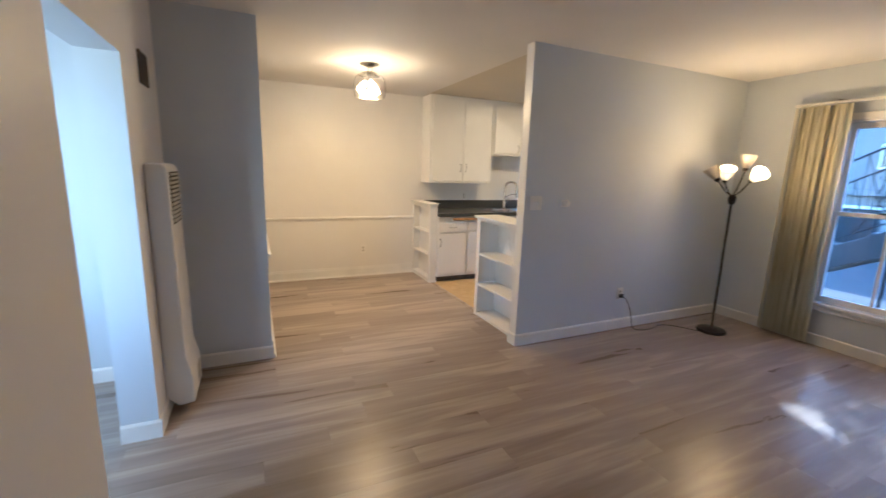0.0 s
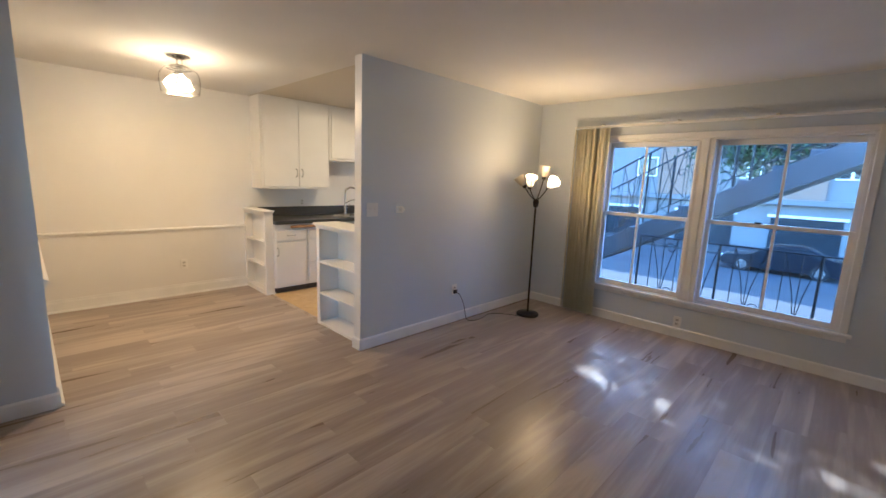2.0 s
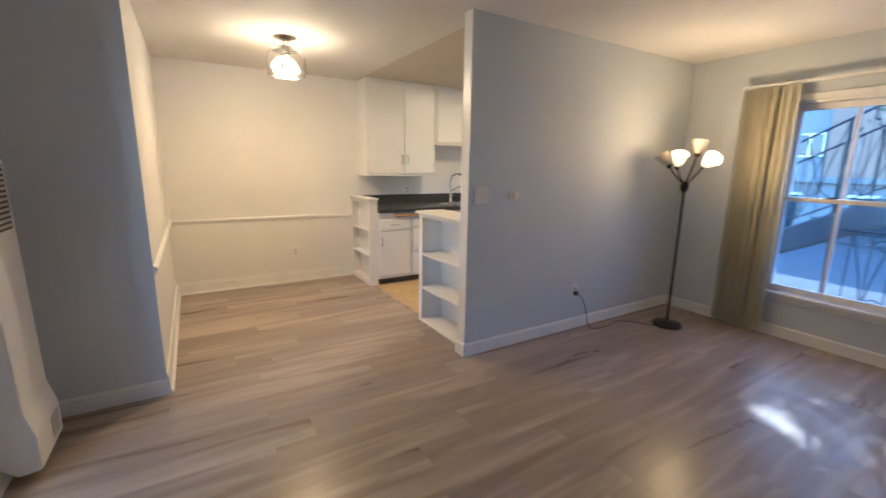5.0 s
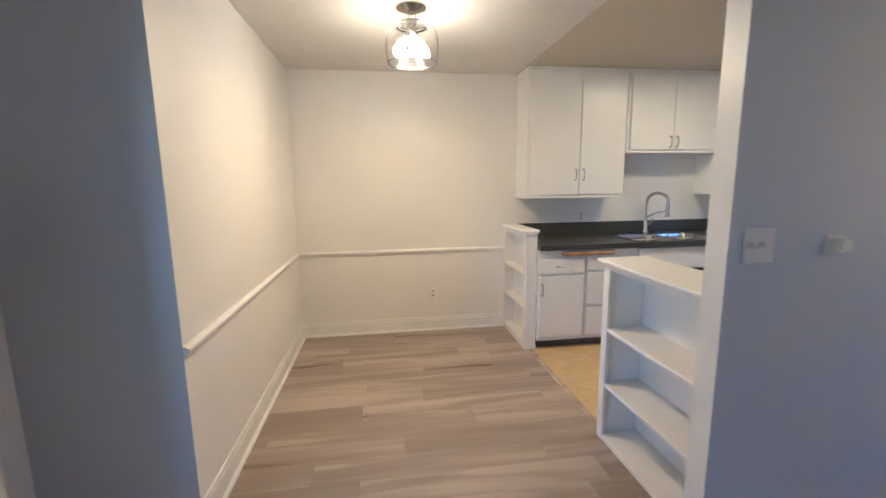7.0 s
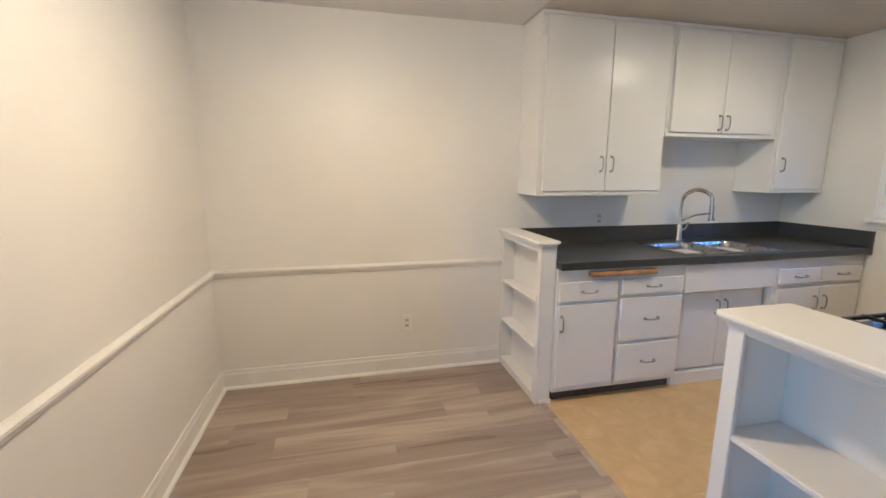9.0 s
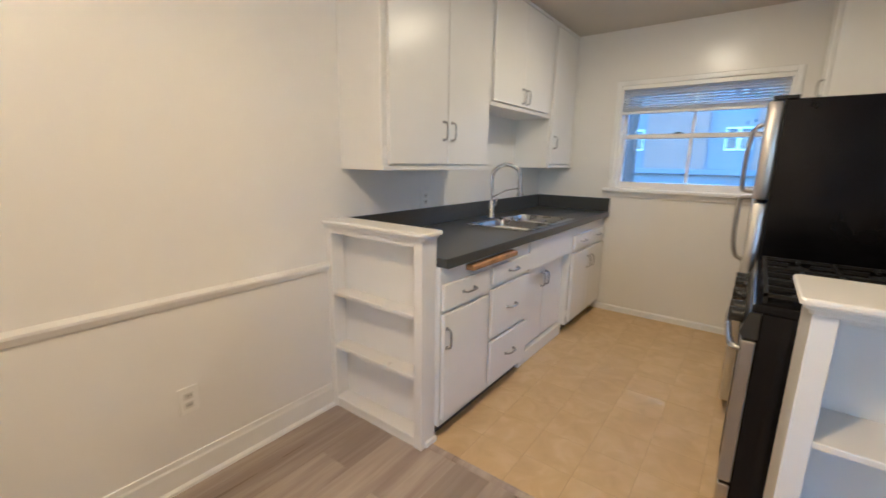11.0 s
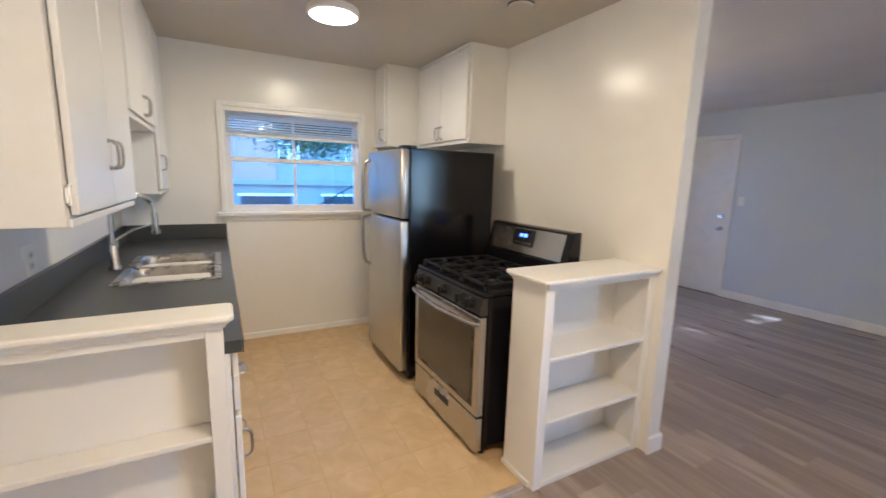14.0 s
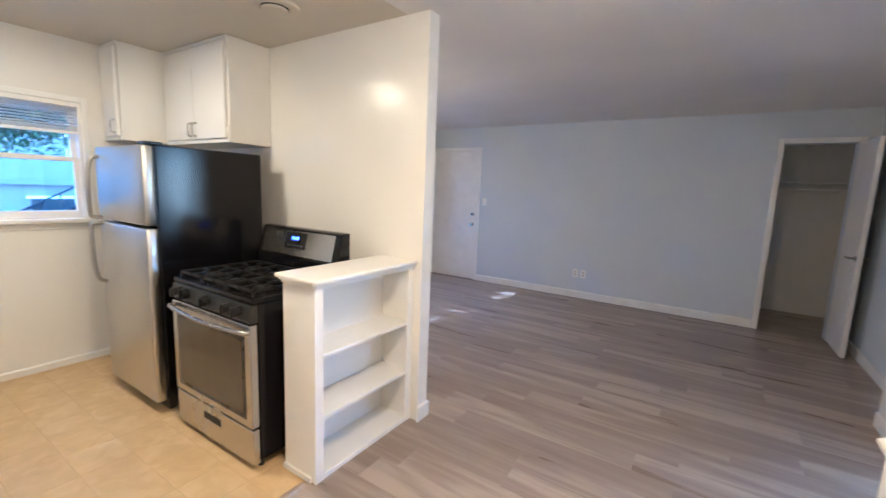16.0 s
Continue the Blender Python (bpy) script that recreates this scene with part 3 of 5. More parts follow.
# ---- half-wall shelves ----
def shelf_wall(name, y0, y1, x1, top, boards, label, post_end):
    """A waist-high shelf divider with three open bays facing west under a moulded cap."""
    x0 = 2.50
    s = thing(name, ((x0 + x1) / 2, (y0 + y1) / 2, 0), label, "shelf")
    under = top - 0.030
    part("back_panel", box(x1 - 0.006, y0, 0.0, x1, y1, under, 0.002), M["enamel"], s)
    for a, b in ((y0, y0 + 0.02), (y1 - 0.02, y1)):
        part("side_panel", box(x0 + 0.019, a, 0.0, x1 - 0.007, b, under, 0.002), M["enamel"], s)
    st = (0.045, 0.036) if post_end == "south" else (0.05, 0.05)
    part("stile", box(x0, y0 - 0.002, 0.0, x0 + 0.018, y0 + st[0], under, 0.003), M["enamel"], s)
    part("stile", box(x0, y1 - st[1], 0.0, x0 + 0.018, y1 + 0.002, under, 0.003), M["enamel"], s)
    part("top_rail", box(x0 + 0.001, y0 + st[0], 0.978, x0 + 0.017, y1 - st[1], under, 0.002), M["enamel"], s)
    for z in boards:
        part("shelf_board", box(x0 + 0.004, y0 + 0.021, z - 0.02, x1 - 0.007, y1 - 0.021, z, 0.004), M["enamel"], s)
    part("base_board", box(x0 + 0.006, y0 + st[0] + 0.001, 0.0, x0 + 0.016, y1 - st[1] - 0.001, boards[0] - 0.0205), M["enamel"], s)
    e = 0.032
    a, b = (y0 - e, y1) if post_end == "south" else (y0, y1 + e)
    k, xm = 0.012, (x0 + x1) / 2
    xe = x1 + (0.012 if post_end == "south" else e)
    if post_end == "south":
        out = [(x0 - e, b), (x0 - e, a + k), (x0 - e + k, a), (xe - k, a), (xe, a + k), (xe, b)]
    else:
        out = [(x0 - e, a), (xe, a), (xe, b - k), (xe - k, b), (x0 - e + k, b), (x0 - e, b - k)]

    def inset(d):
        """The outline drawn in by d at its free sides."""
        near = (lambda q: q + d if q < (a + b) / 2 else q) if post_end == "south" else (lambda q: q - d if q > (a + b) / 2 else q)
        return [(px + (d if px < xm else -min(d, xe - x1 - 0.001)), near(py)) for px, py in out]
    part("cap_moulding", prism(inset(0.022), "z", top - 0.044, top - 0.0305, 0.003), M["enamel"], s)
    part("cap_cove", prism(inset(0.012), "z", top - 0.030, top - 0.0205, 0.003), M["enamel"], s)
    part("cap", prism(out, "z", top - 0.020, top, 0.0065), M["enamel"], s, "glossy white painted cap")
    yb = (y0 - 0.012, y0 + 0.02) if post_end == "south" else (y1 - 0.02, y1 + 0.012)
    part("plinth", box(x0 + 0.03, yb[0], 0.0, x1 + 0.006, yb[1], 0.03, 0.004), M["trim"], s)
    return s


shelf_wall("divider_shelf", 5.667, N_IN - 0.002, 2.604, 1.048, (0.052, 0.364, 0.665), "white painted open shelf divider against the dining wall", "south")
shelf_wall("divider_shelf", PN + 0.002, 4.418, 2.735, 1.033, (0.028, 0.338, 0.655), "white painted open shelf divider beside the stove", "north")


# ---- cabinets ----
def pull(parent, place, axis, length=0.095, out=(0, -1, 0)):
    """A small arched nickel handle."""
    p, o = Vector(place), Vector(out)
    d = Vector((0, 0, 1)) if axis == "z" else Vector((1, 0, 0))
    h = length / 2
    pts = smooth_path([p - d * h, p - d * h * 0.96 + o * 0.016, p - d * h * 0.6 + o * 0.026, p + d * h * 0.6 + o * 0.026, p + d * h * 0.96 + o * 0.016, p + d * h], 4)
    bm = tube(pts, 0.0048, 8)
    for s in (-1, 1):
        q = p + d * h * s
        box(q.x - 0.008, q.y - 0.004, q.z - 0.008, q.x + 0.008, q.y + 0.004, q.z + 0.008, 0.002, bm)
    return part("handle", bm, M["handle"], parent, "satin nickel handle", True)


def hinge(parent, place):
    x, y, z = place
    return part("hinge", tube([(x, y, z - 0.028), (x, y, z + 0.028)], 0.006, 8, box(x - 0.014, y, z - 0.02, x + 0.014, y + 0.006, z + 0.02, 0.001)), M["trim"], parent, "painted-over hinge")


def leaf(name, parent, x0, x1, z0, z1, y, facing=-1, thick=0.019, bev=0.004):
    return part(name, box(x0, min(y, y + facing * thick), z0, x1, max(y, y + facing * thick), z1, bev), M["enamel"], parent)


def wall_cabinet(label, x0, x1, z0, y_back, y_front, doors, facing=-1, top=H - 0.002, shelf_lip=True):
    """An upper cabinet up to the ceiling. doors: (x0, x1, handle x, hinge x)."""
    c = thing("wall_cabinet", ((x0 + x1) / 2, y_back, z0), label, "cabinet", "kitchen wall cabinets")
    part("body", box(x0, min(y_back, y_front), z0, x1, max(y_back, y_front), top, 0.003), M["enamel"], c)
    yf = y_front
    part("bottom_lip", box(x0, min(yf, yf + facing * 0.012), z0 - 0.001, x1, max(yf, yf + facing * 0.012), z0 + 0.022, 0.003), M["enamel"], c)
    part("crown", box(x0, min(yf, yf + facing * 0.014), top - 0.022, x1, max(yf, yf + facing * 0.014), top, 0.004), M["enamel"], c)
    for a, b, hx, gx in doors:
        d = leaf("door", c, a, b, z0 + 0.03, top - 0.035, yf + facing * 0.004, facing)
        pull(d, (hx, yf + facing * 0.024, z0 + 0.21 if z0 < 1.5 else z0 + 0.10), "z", 0.095, (0, facing, 0))
        for zz in (z0 + 0.085, top - 0.12):
            hinge(d, (gx, yf + facing * 0.008, zz))
    return c


YU = 6.01
wall_cabinet("white painted double-door wall cabinet with nickel handles", 2.615, 3.562, 1.296, N_IN, YU + 0.004, [(2.648, 3.110, 3.072, 2.634), (3.116, 3.550, 3.150, 3.557)])
wall_cabinet("short white painted wall cabinet above the sink", 3.566, 4.538, 1.700, N_IN, YU, [(3.596, 4.025, 3.995, 3.582), (4.031, 4.468, 4.061, 4.482)])
wall_cabinet("narrow white painted wall cabinet in the kitchen corner", 4.542, E_IN - 0.002, 1.302, N_IN, YU, [(4.566, 5.035, 4.612, 5.05)])
wall_cabinet("white painted wall cabinet above the stove side", 3.893, 4.78, 1.728, PN, 3.985, [(3.915, 4.335, 4.305, 3.900), (4.341, 4.765, 4.37, 4.772)], 1)
wall_cabinet("deep white painted wall cabinet above the refrigerator", 4.785, E_IN - 0.002, 1.735, PN, 4.30, [(4.805, 5.05, 4.85, 5.064)], 1)

YB = 5.650                                            # face of the base cabinets
CT = 0.92                                             # counter top


def base_cabinet(label, x0, x1, toe, y_face=YB):
    c = thing("base_cabinet", ((x0 + x1) / 2, N_IN - 0.3, 0), label, "cabinet", "kitchen base cabinets")
    part("body", box(x0, y_face + 0.001, 0.075, x1, N_IN - 0.002, 0.877, 0.002), M["enamel"], c)
    # dull dark brown where the toe is set far back, enamel otherwise
    part("toe_kick", box(x0, y_face + toe, 0.0, x1, y_face + toe + 0.02, 0.074), M["dull_dark"] if toe > 0.03 else M["enamel"], c)
    return c


def drawer(c, x0, x1, z0, z1, y=YB):
    d = leaf("drawer", c, x0, x1, z0, z1, y - 0.004)
    pull(d, ((x0 + x1) / 2, y - 0.024, (z0 + z1) / 2), "x", 0.095)


def cdoor(c, x0, x1, z0, z1, hx, gx, y=YB):
    d = leaf("door", c, x0, x1, z0, z1, y - 0.004)
    pull(d, (hx, y - 0.024, z1 - 0.115), "z")
    for zz in (z0 + 0.07, z1 - 0.07):
        hinge(d, (gx, y - 0.004, zz))


c = base_cabinet("white base cabinet with one drawer and one door", 2.609, 3.035, 0.05)
drawer(c, 2.616, 3.012, 0.672, 0.795)
cdoor(c, 2.616, 3.012, 0.118, 0.652, 2.635, 3.026)
part("pull_out_board", box(2.81, YB - 0.050, 0.826, 3.275, YB, 0.856, 0.008), M["wood"], c, "worn brown wooden pull-out board")
c = base_cabinet("white base cabinet with three drawers", 3.037, 3.515, 0.05)
drawer(c, 3.048, 3.50, 0.695, 0.795)
drawer(c, 3.048, 3.50, 0.388, 0.668)
drawer(c, 3.048, 3.50, 0.112, 0.362)
c = base_cabinet("white sink cabinet with recessed double doors", 3.517, 4.258, 0.04, YB + 0.07)
part("apron_panel", box(3.519, YB - 0.012, 0.675, 4.256, YB + 0.069, 0.862, 0.003), M["enamel"], c)
cdoor(c, 3.537, 3.882, 0.11, 0.655, 3.852, 3.529, YB + 0.07)
cdoor(c, 3.888, 4.24, 0.11, 0.655, 3.918, 4.248, YB + 0.07)
part("floor_rail", box(3.519, YB + 0.03, 0.0, 4.256, YB + 0.068, 0.085, 0.003), M["enamel"], c)
c = base_cabinet("white base cabinet with two drawers and double doors", 4.260, E_IN - 0.003, 0.05)
drawer(c, 4.285, 4.655, 0.688, 0.795)
drawer(c, 4.675, 5.045, 0.688, 0.795)
cdoor(c, 4.285, 4.66, 0.10, 0.655, 4.62, 4.275)
cdoor(c, 4.667, 5.045, 0.10, 0.655, 4.705, 5.055)

# counter with the sink's cut-out
SX0, SX1, SY0, SY1 = 3.52, 4.335, 5.665, 6.125
ct = thing("countertop", (3.9, 6.0, CT - 0.04), "dark grey laminate countertop with backsplash", "countertop")
for a in ((2.609, YB - 0.035, SX0 + 0.03, N_IN - 0.002), (SX1 - 0.03, YB - 0.035, E_IN - 0.002, N_IN - 0.002),
          (SX0 + 0.03, YB - 0.035, SX1 - 0.03, SY0 + 0.03), (SX0 + 0.03, SY1 - 0.03, SX1 - 0.03, N_IN - 0.002)):
    part("slab", box(a[0], a[1], CT - 0.042, a[2], a[3], CT), M["counter"], ct)
part("front_edge", box(2.609, YB - 0.041, CT - 0.045, E_IN - 0.002, YB - 0.036, CT - 0.001, 0.002), M["counter"], ct)
part("backsplash", box(2.609, N_IN - 0.022, CT + 0.0005, E_IN - 0.002, N_IN - 0.002, CT + 0.12, 0.003), M["counter"], ct)
part("side_splash", box(E_IN - 0.022, YB - 0.04, CT + 0.0005, E_IN - 0.002, N_IN - 0.023, CT + 0.12, 0.003), M["counter"], ct)

sk = thing("kitchen_sink", (3.93, 5.9, CT - 0.17), "stainless steel double-bowl sink set in the counter", "sink")


def bowl(x0, x1, y0, y1, r=0.055, depth=0.165):
    """A sink bowl with rounded corners, open at the top."""
    def loop(grow, z, b):
        pts = []
        for cx, cy, a0 in ((x1 - r, y1 - r, 0), (x0 + r, y1 - r, 90), (x0 + r, y0 + r, 180), (x1 - r, y0 + r, 270)):
            for k in range(6):
                a = radians(a0 + k * 18)
                pts.append(b.verts.new((cx + (r + grow) * math.cos(a), cy + (r + grow) * math.sin(a), z)))
        return pts
    b = bmesh.new()
    loops = [loop(0.004, CT + 0.004, b), loop(0, CT, b), loop(-0.004, CT - 0.03, b), loop(-0.012, CT - depth + 0.02, b), loop(-0.03, CT - depth, b)]
    for p, q in zip(loops, loops[1:]):
        n = len(p)
        for i in range(n):
            b.faces.new((p[i], q[i], q[(i + 1) % n], p[(i + 1) % n]))
    b.faces.new(loops[-1])
    return b


bx = ((SX0 + 0.04, 3.913), (3.943, SX1 - 0.04))
rim = bmesh.new()
for a in ((SX0, SY0, SX1, SY0 + 0.032), (SX0, SY1 - 0.04, SX1, SY1), (SX0, SY0 + 0.032, bx[0][0], SY1 - 0.04), (bx[1][1], SY0 + 0.032, SX1, SY1 - 0.04), (bx[0][1], SY0 + 0.032, bx[1][0], SY1 - 0.04)):
    box(a[0], a[1], CT + 0.001, a[2], a[3], CT + 0.005, 0, rim)
part("rim", rim, M["sink"], sk)
for a, b in bx:
    bb = part("bowl", bowl(a, b, SY0 + 0.032, SY1 - 0.04), M["sink"], sk, "", True)
    part("drain", turned([(0, CT - 0.160), (0.035, CT - 0.160), (0.042, CT - 0.163)], (a + b) / 2, 5.88, 20), M["chrome"], bb)

FX, FY = 3.92, 6.165
fa = thing("kitchen_faucet", (FX, FY, CT), "brushed nickel spring-neck pull-down kitchen faucet", "faucet")
part("base", turned([(0, CT + 0.006), (0.030, CT + 0.006), (0.030, CT + 0.02), (0.022, CT + 0.035), (0.020, CT + 0.13), (0.015, CT + 0.14), (0, CT + 0.14)], FX, FY, 20), M["chrome"], fa, "", True)
neck = smooth_path([(FX, FY, CT + 0.13), (FX, FY, CT + 0.30), (FX + 0.012, FY - 0.02, CT + 0.37), (FX + 0.05, FY - 0.09, CT + 0.405), (FX + 0.09, FY - 0.165, CT + 0.37), (FX + 0.098, FY - 0.18, CT + 0.29)], 9)
part("spring_neck", tube(neck, 0.011, 10), M["chrome"], fa, "coiled spring neck", True)
coil = bmesh.new()
for i in range(12, len(neck) - 4):
    d = (neck[i + 1] - neck[i]).normalized()
    tube([neck[i] - d * 0.0035, neck[i] + d * 0.0035], 0.0145, 10, coil)
part("coil", coil, M["chrome"], fa)
part("spray_head", tube([(FX + 0.098, FY - 0.18, CT + 0.30), (FX + 0.099, FY - 0.181, CT + 0.24), (FX + 0.100, FY - 0.183, CT + 0.20)], 0.017, 14), M["chrome"], fa, "", True)
part("nozzle", tube([(FX + 0.100, FY - 0.183, CT + 0.20), (FX + 0.101, FY - 0.184, CT + 0.18)], 0.023, 14), M["chrome"], fa, "", True)
part("holder_arm", tube([(FX, FY, CT + 0.16), (FX + 0.05, FY - 0.09, CT + 0.215), (FX + 0.096, FY - 0.175, CT + 0.235)], 0.006, 8), M["chrome"], fa)
part("lever", tube([(FX + 0.018, FY, CT + 0.09), (FX + 0.055, FY - 0.004, CT + 0.10), (FX + 0.075, FY - 0.004, CT + 0.15)], 0.007, 8), M["chrome"], fa, "", True)

# ---- refrigerator ----
fx0, fx1, fyb, fyf, fh = 3.765, 4.46, 3.84, 4.515, 1.652
fr = thing("refrigerator", ((fx0 + fx1) / 2, 4.2, 0), "stainless top-freezer refrigerator with black sides", "refrigerator")
part("body", box(fx0, fyb, 0.06, fx1, fyf, fh, 0.006), M["black"], fr, "black enamelled body")
part("base_grille", box(fx0 + 0.02, fyf - 0.05, 0.0, fx1 - 0.02, fyf - 0.01, 0.059), M["knob"], fr)
for nm, z0, z1 in (("fridge_door", 0.075, 1.165), ("freezer_door", 1.18, fh - 0.004)):
    d = part(nm, box(fx0 + 0.002, fyf + 0.008, z0, fx1 - 0.002, fyf + 0.068, z1, 0.014), M["steel"], fr, "brushed stainless steel door", True)
    part("gasket", box(fx0 + 0.008, fyf, z0 + 0.004, fx1 - 0.008, fyf + 0.008, z1 - 0.004), M["knob"], d)
    hx, y = fx1 - 0.06, fyf + 0.068
    z_in, z_out = (1.190, 1.585) if nm == "freezer_door" else (1.155, 0.760)
    rise = z_out - z_in
    pts = [(hx, y, z_in), (hx, y + 0.045, z_in + rise * 0.01), (hx, y + 0.062, z_in + rise * 0.06), (hx - 0.004, y + 0.066, z_in + rise * 0.35), (hx - 0.004, y + 0.062, z_in + rise * 0.70), (hx, y + 0.046, z_in + rise * 0.92), (hx, y + 0.024, z_in + rise * 0.985), (hx, y, z_out)]
    part("handle", tube(smooth_path(pts, 5), 0.0125, 10), M["handle"], d, "bowed grey metal handle", True)
part("hinge_cover", box(fx0 + 0.01, fyf - 0.05, fh, fx0 + 0.10, fyf + 0.05, fh + 0.018, 0.005), M["knob"], fr)
for x in (fx0 + 0.05, fx1 - 0.05):
    part("foot", turned([(0, 0), (0.018, 0), (0.018, 0.06), (0, 0.06)], x, fyf - 0.08, 12), M["knob"], fr)

# ---- gas stove ----
sx0, sx1, syb, syf, sh = 2.815, 3.588, 3.89, 4.50, 0.905
st = thing("gas_stove", ((sx0 + sx1) / 2, 4.2, 0), "stainless and black freestanding gas range with cast-iron grates", "stove")
part("body", box(sx0, syb, 0.05, sx1, syf, sh - 0.03, 0.004), M["black"], st, "black enamelled body")
part("cooktop", box(sx0 - 0.002, syb, sh - 0.03, sx1 + 0.002, syf + 0.03, sh, 0.008), M["black"], st, "black enamelled cooktop")
part("control_panel", prism([(syf, 0.782), (syf + 0.040, 0.782), (syf + 0.052, 0.80), (syf + 0.034, sh - 0.032), (syf, sh - 0.032)], "x", sx0 + 0.002, sx1 - 0.002, 0.003), M["panel"], st, "dark stainless control panel")
for i, x in enumerate((sx0 + 0.09, sx0 + 0.185, sx0 + 0.381, sx1 - 0.185, sx1 - 0.09)):
    bmk = bmesh.new()
    for r, a, b in ((0.030, 0.0, 0.008), (0.025, 0.008, 0.036)):
        tube([(x, syf + 0.045 + a, 0.834), (x, syf + 0.045 + b, 0.834)], r, 20, bmk)
    box(x - 0.005, syf + 0.077, 0.809, x + 0.005, syf + 0.091, 0.859, 0.002, bmk)
    part("knob", bmk, M["knob"], st, "black burner knob", True)
od = part("oven_door", box(sx0 + 0.004, syf + 0.002, 0.235, sx1 - 0.004, syf + 0.045, 0.775, 0.006), M["steel_h"], st, "stainless oven door with dark window")
part("oven_window", box(sx0 + 0.07, syf + 0.0455, 0.30, sx1 - 0.07, syf + 0.049, 0.69, 0.001), M["oven"], od, "dark glass window")
part("window_border", box(sx0 + 0.052, syf + 0.0445, 0.277, sx1 - 0.052, syf + 0.0465, 0.712, 0.0), M["knob"], od)
hy = syf + 0.045
part("handle", tube(smooth_path([(sx0 + 0.012, hy, 0.742), (sx0 + 0.03, hy + 0.024, 0.742), (sx0 + 0.20, hy + 0.038, 0.736), ((sx0 + sx1) / 2, hy + 0.046, 0.733), (sx1 - 0.20, hy + 0.038, 0.736), (sx1 - 0.03, hy + 0.024, 0.742), (sx1 - 0.012, hy, 0.742)], 5), 0.012, 12), M["chrome"], od, "bowed steel handle", True)
dr = part("storage_drawer", box(sx0 + 0.004, syf + 0.002, 0.035, sx1 - 0.004, syf + 0.042, 0.225, 0.006), M["steel_h"], st, "stainless storage drawer")
part("finger_pull", box((sx0 + sx1) / 2 - 0.085, syf + 0.0415, 0.142, (sx0 + sx1) / 2 + 0.085, syf + 0.0445, 0.182, 0.001), M["slot"], dr)
for x in (sx0 + 0.04, sx1 - 0.04):
    for yy in (syb + 0.05, syf - 0.02):
        part("foot", turned([(0, 0), (0.016, 0), (0.016, 0.05), (0, 0.05)], x, yy, 12), M["knob"], st)
bg = part("back_guard", prism([(syb, sh - 0.03), (syb + 0.105, sh - 0.03), (syb + 0.105, sh + 0.09), (syb + 0.06, sh + 0.268), (syb + 0.04, sh + 0.275), (syb, sh + 0.275)], "x", sx0 + 0.002, sx1 - 0.002, 0.006), M["black"], st, "black back guard")


def on_guard(x0, x1, u0, u1, lift, thick):
    """A plate that lies on the sloped front of the back guard; u runs up the slope from 0 to 1."""
    a, b = Vector((0, syb + 0.105, sh + 0.09)), Vector((0, syb + 0.06, sh + 0.268))
    n = Vector((0, (b - a).z, -(b - a).y)).normalized()
    q = [a + (b - a) * u0 + n * lift, a + (b - a) * u1 + n * lift, a + (b - a) * u1 + n * (lift + thick), a + (b - a) * u0 + n * (lift + thick)]
    return prism([(p.y, p.z) for p in q], "x", x0, x1)


part("steel_face", on_guard(sx0 + 0.05, sx1 - 0.05, 0.08, 0.94, 0.0005, 0.004), M["steel_h"], bg, "stainless face")
pc = part("control_display", on_guard(3.115, 3.315, 0.32, 0.88, 0.0046, 0.003), M["knob"], bg, "black clock display")
for i in range(4):
    part("digit", on_guard(3.24 - i * 0.016 - (0.008 if i > 1 else 0), 3.25 - i * 0.016 - (0.008 if i > 1 else 0), 0.62, 0.74, 0.0078, 0.0006), M["digits"], pc)
for i in range(5):
    part("button", on_guard(3.14 + i * 0.032, 3.158 + i * 0.032, 0.40, 0.46, 0.0078, 0.0008), M["handle"], pc)
for gx0, gx1 in ((sx0 + 0.03, sx0 + 0.265), (sx0 + 0.272, sx1 - 0.272), (sx1 - 0.265, sx1 - 0.03)):
    g = bmesh.new()
    y0, y1, zt = syb + 0.125, syf + 0.005, sh + 0.034
    for yy in (y0, (y0 + y1) / 2, y1 - 0.012):
        box(gx0, yy, zt - 0.012, gx1, yy + 0.012, zt, 0, g)
    for xx in (gx0, gx1 - 0.012):
        box(xx, y0, zt - 0.012, xx + 0.012, y1, zt, 0, g)
    mx = (gx0 + gx1) / 2
    for yy in ((y0 * 3 + y1) / 4, (y0 + y1 * 3) / 4):
        box(gx0, yy - 0.005, zt - 0.012, mx - 0.035, yy + 0.005, zt, 0, g)
        box(mx + 0.035, yy - 0.005, zt - 0.012, gx1, yy + 0.005, zt, 0, g)
        box(mx - 0.005, yy - 0.13, zt - 0.012, mx + 0.005, yy - 0.035, zt, 0, g)
        box(mx - 0.005, yy + 0.035, zt - 0.012, mx + 0.005, yy + 0.13, zt, 0, g)
    for xx in (gx0, gx1 - 0.012):
        for yy in (y0, y1 - 0.012):
            box(xx, yy, sh + 0.0005, xx + 0.012, yy + 0.012, zt - 0.011, 0, g)
    part("grate", g, M["iron"], st, "black cast-iron grate")
    for yy in ((y0 * 3 + y1) / 4, (y0 + y1 * 3) / 4):
        part("burner", turned([(0.045, sh + 0.001), (0.045, sh + 0.008), (0.034, sh + 0.012), (0.034, sh + 0.018), (0, sh + 0.019)], mx, yy, 20), M["iron"], st)


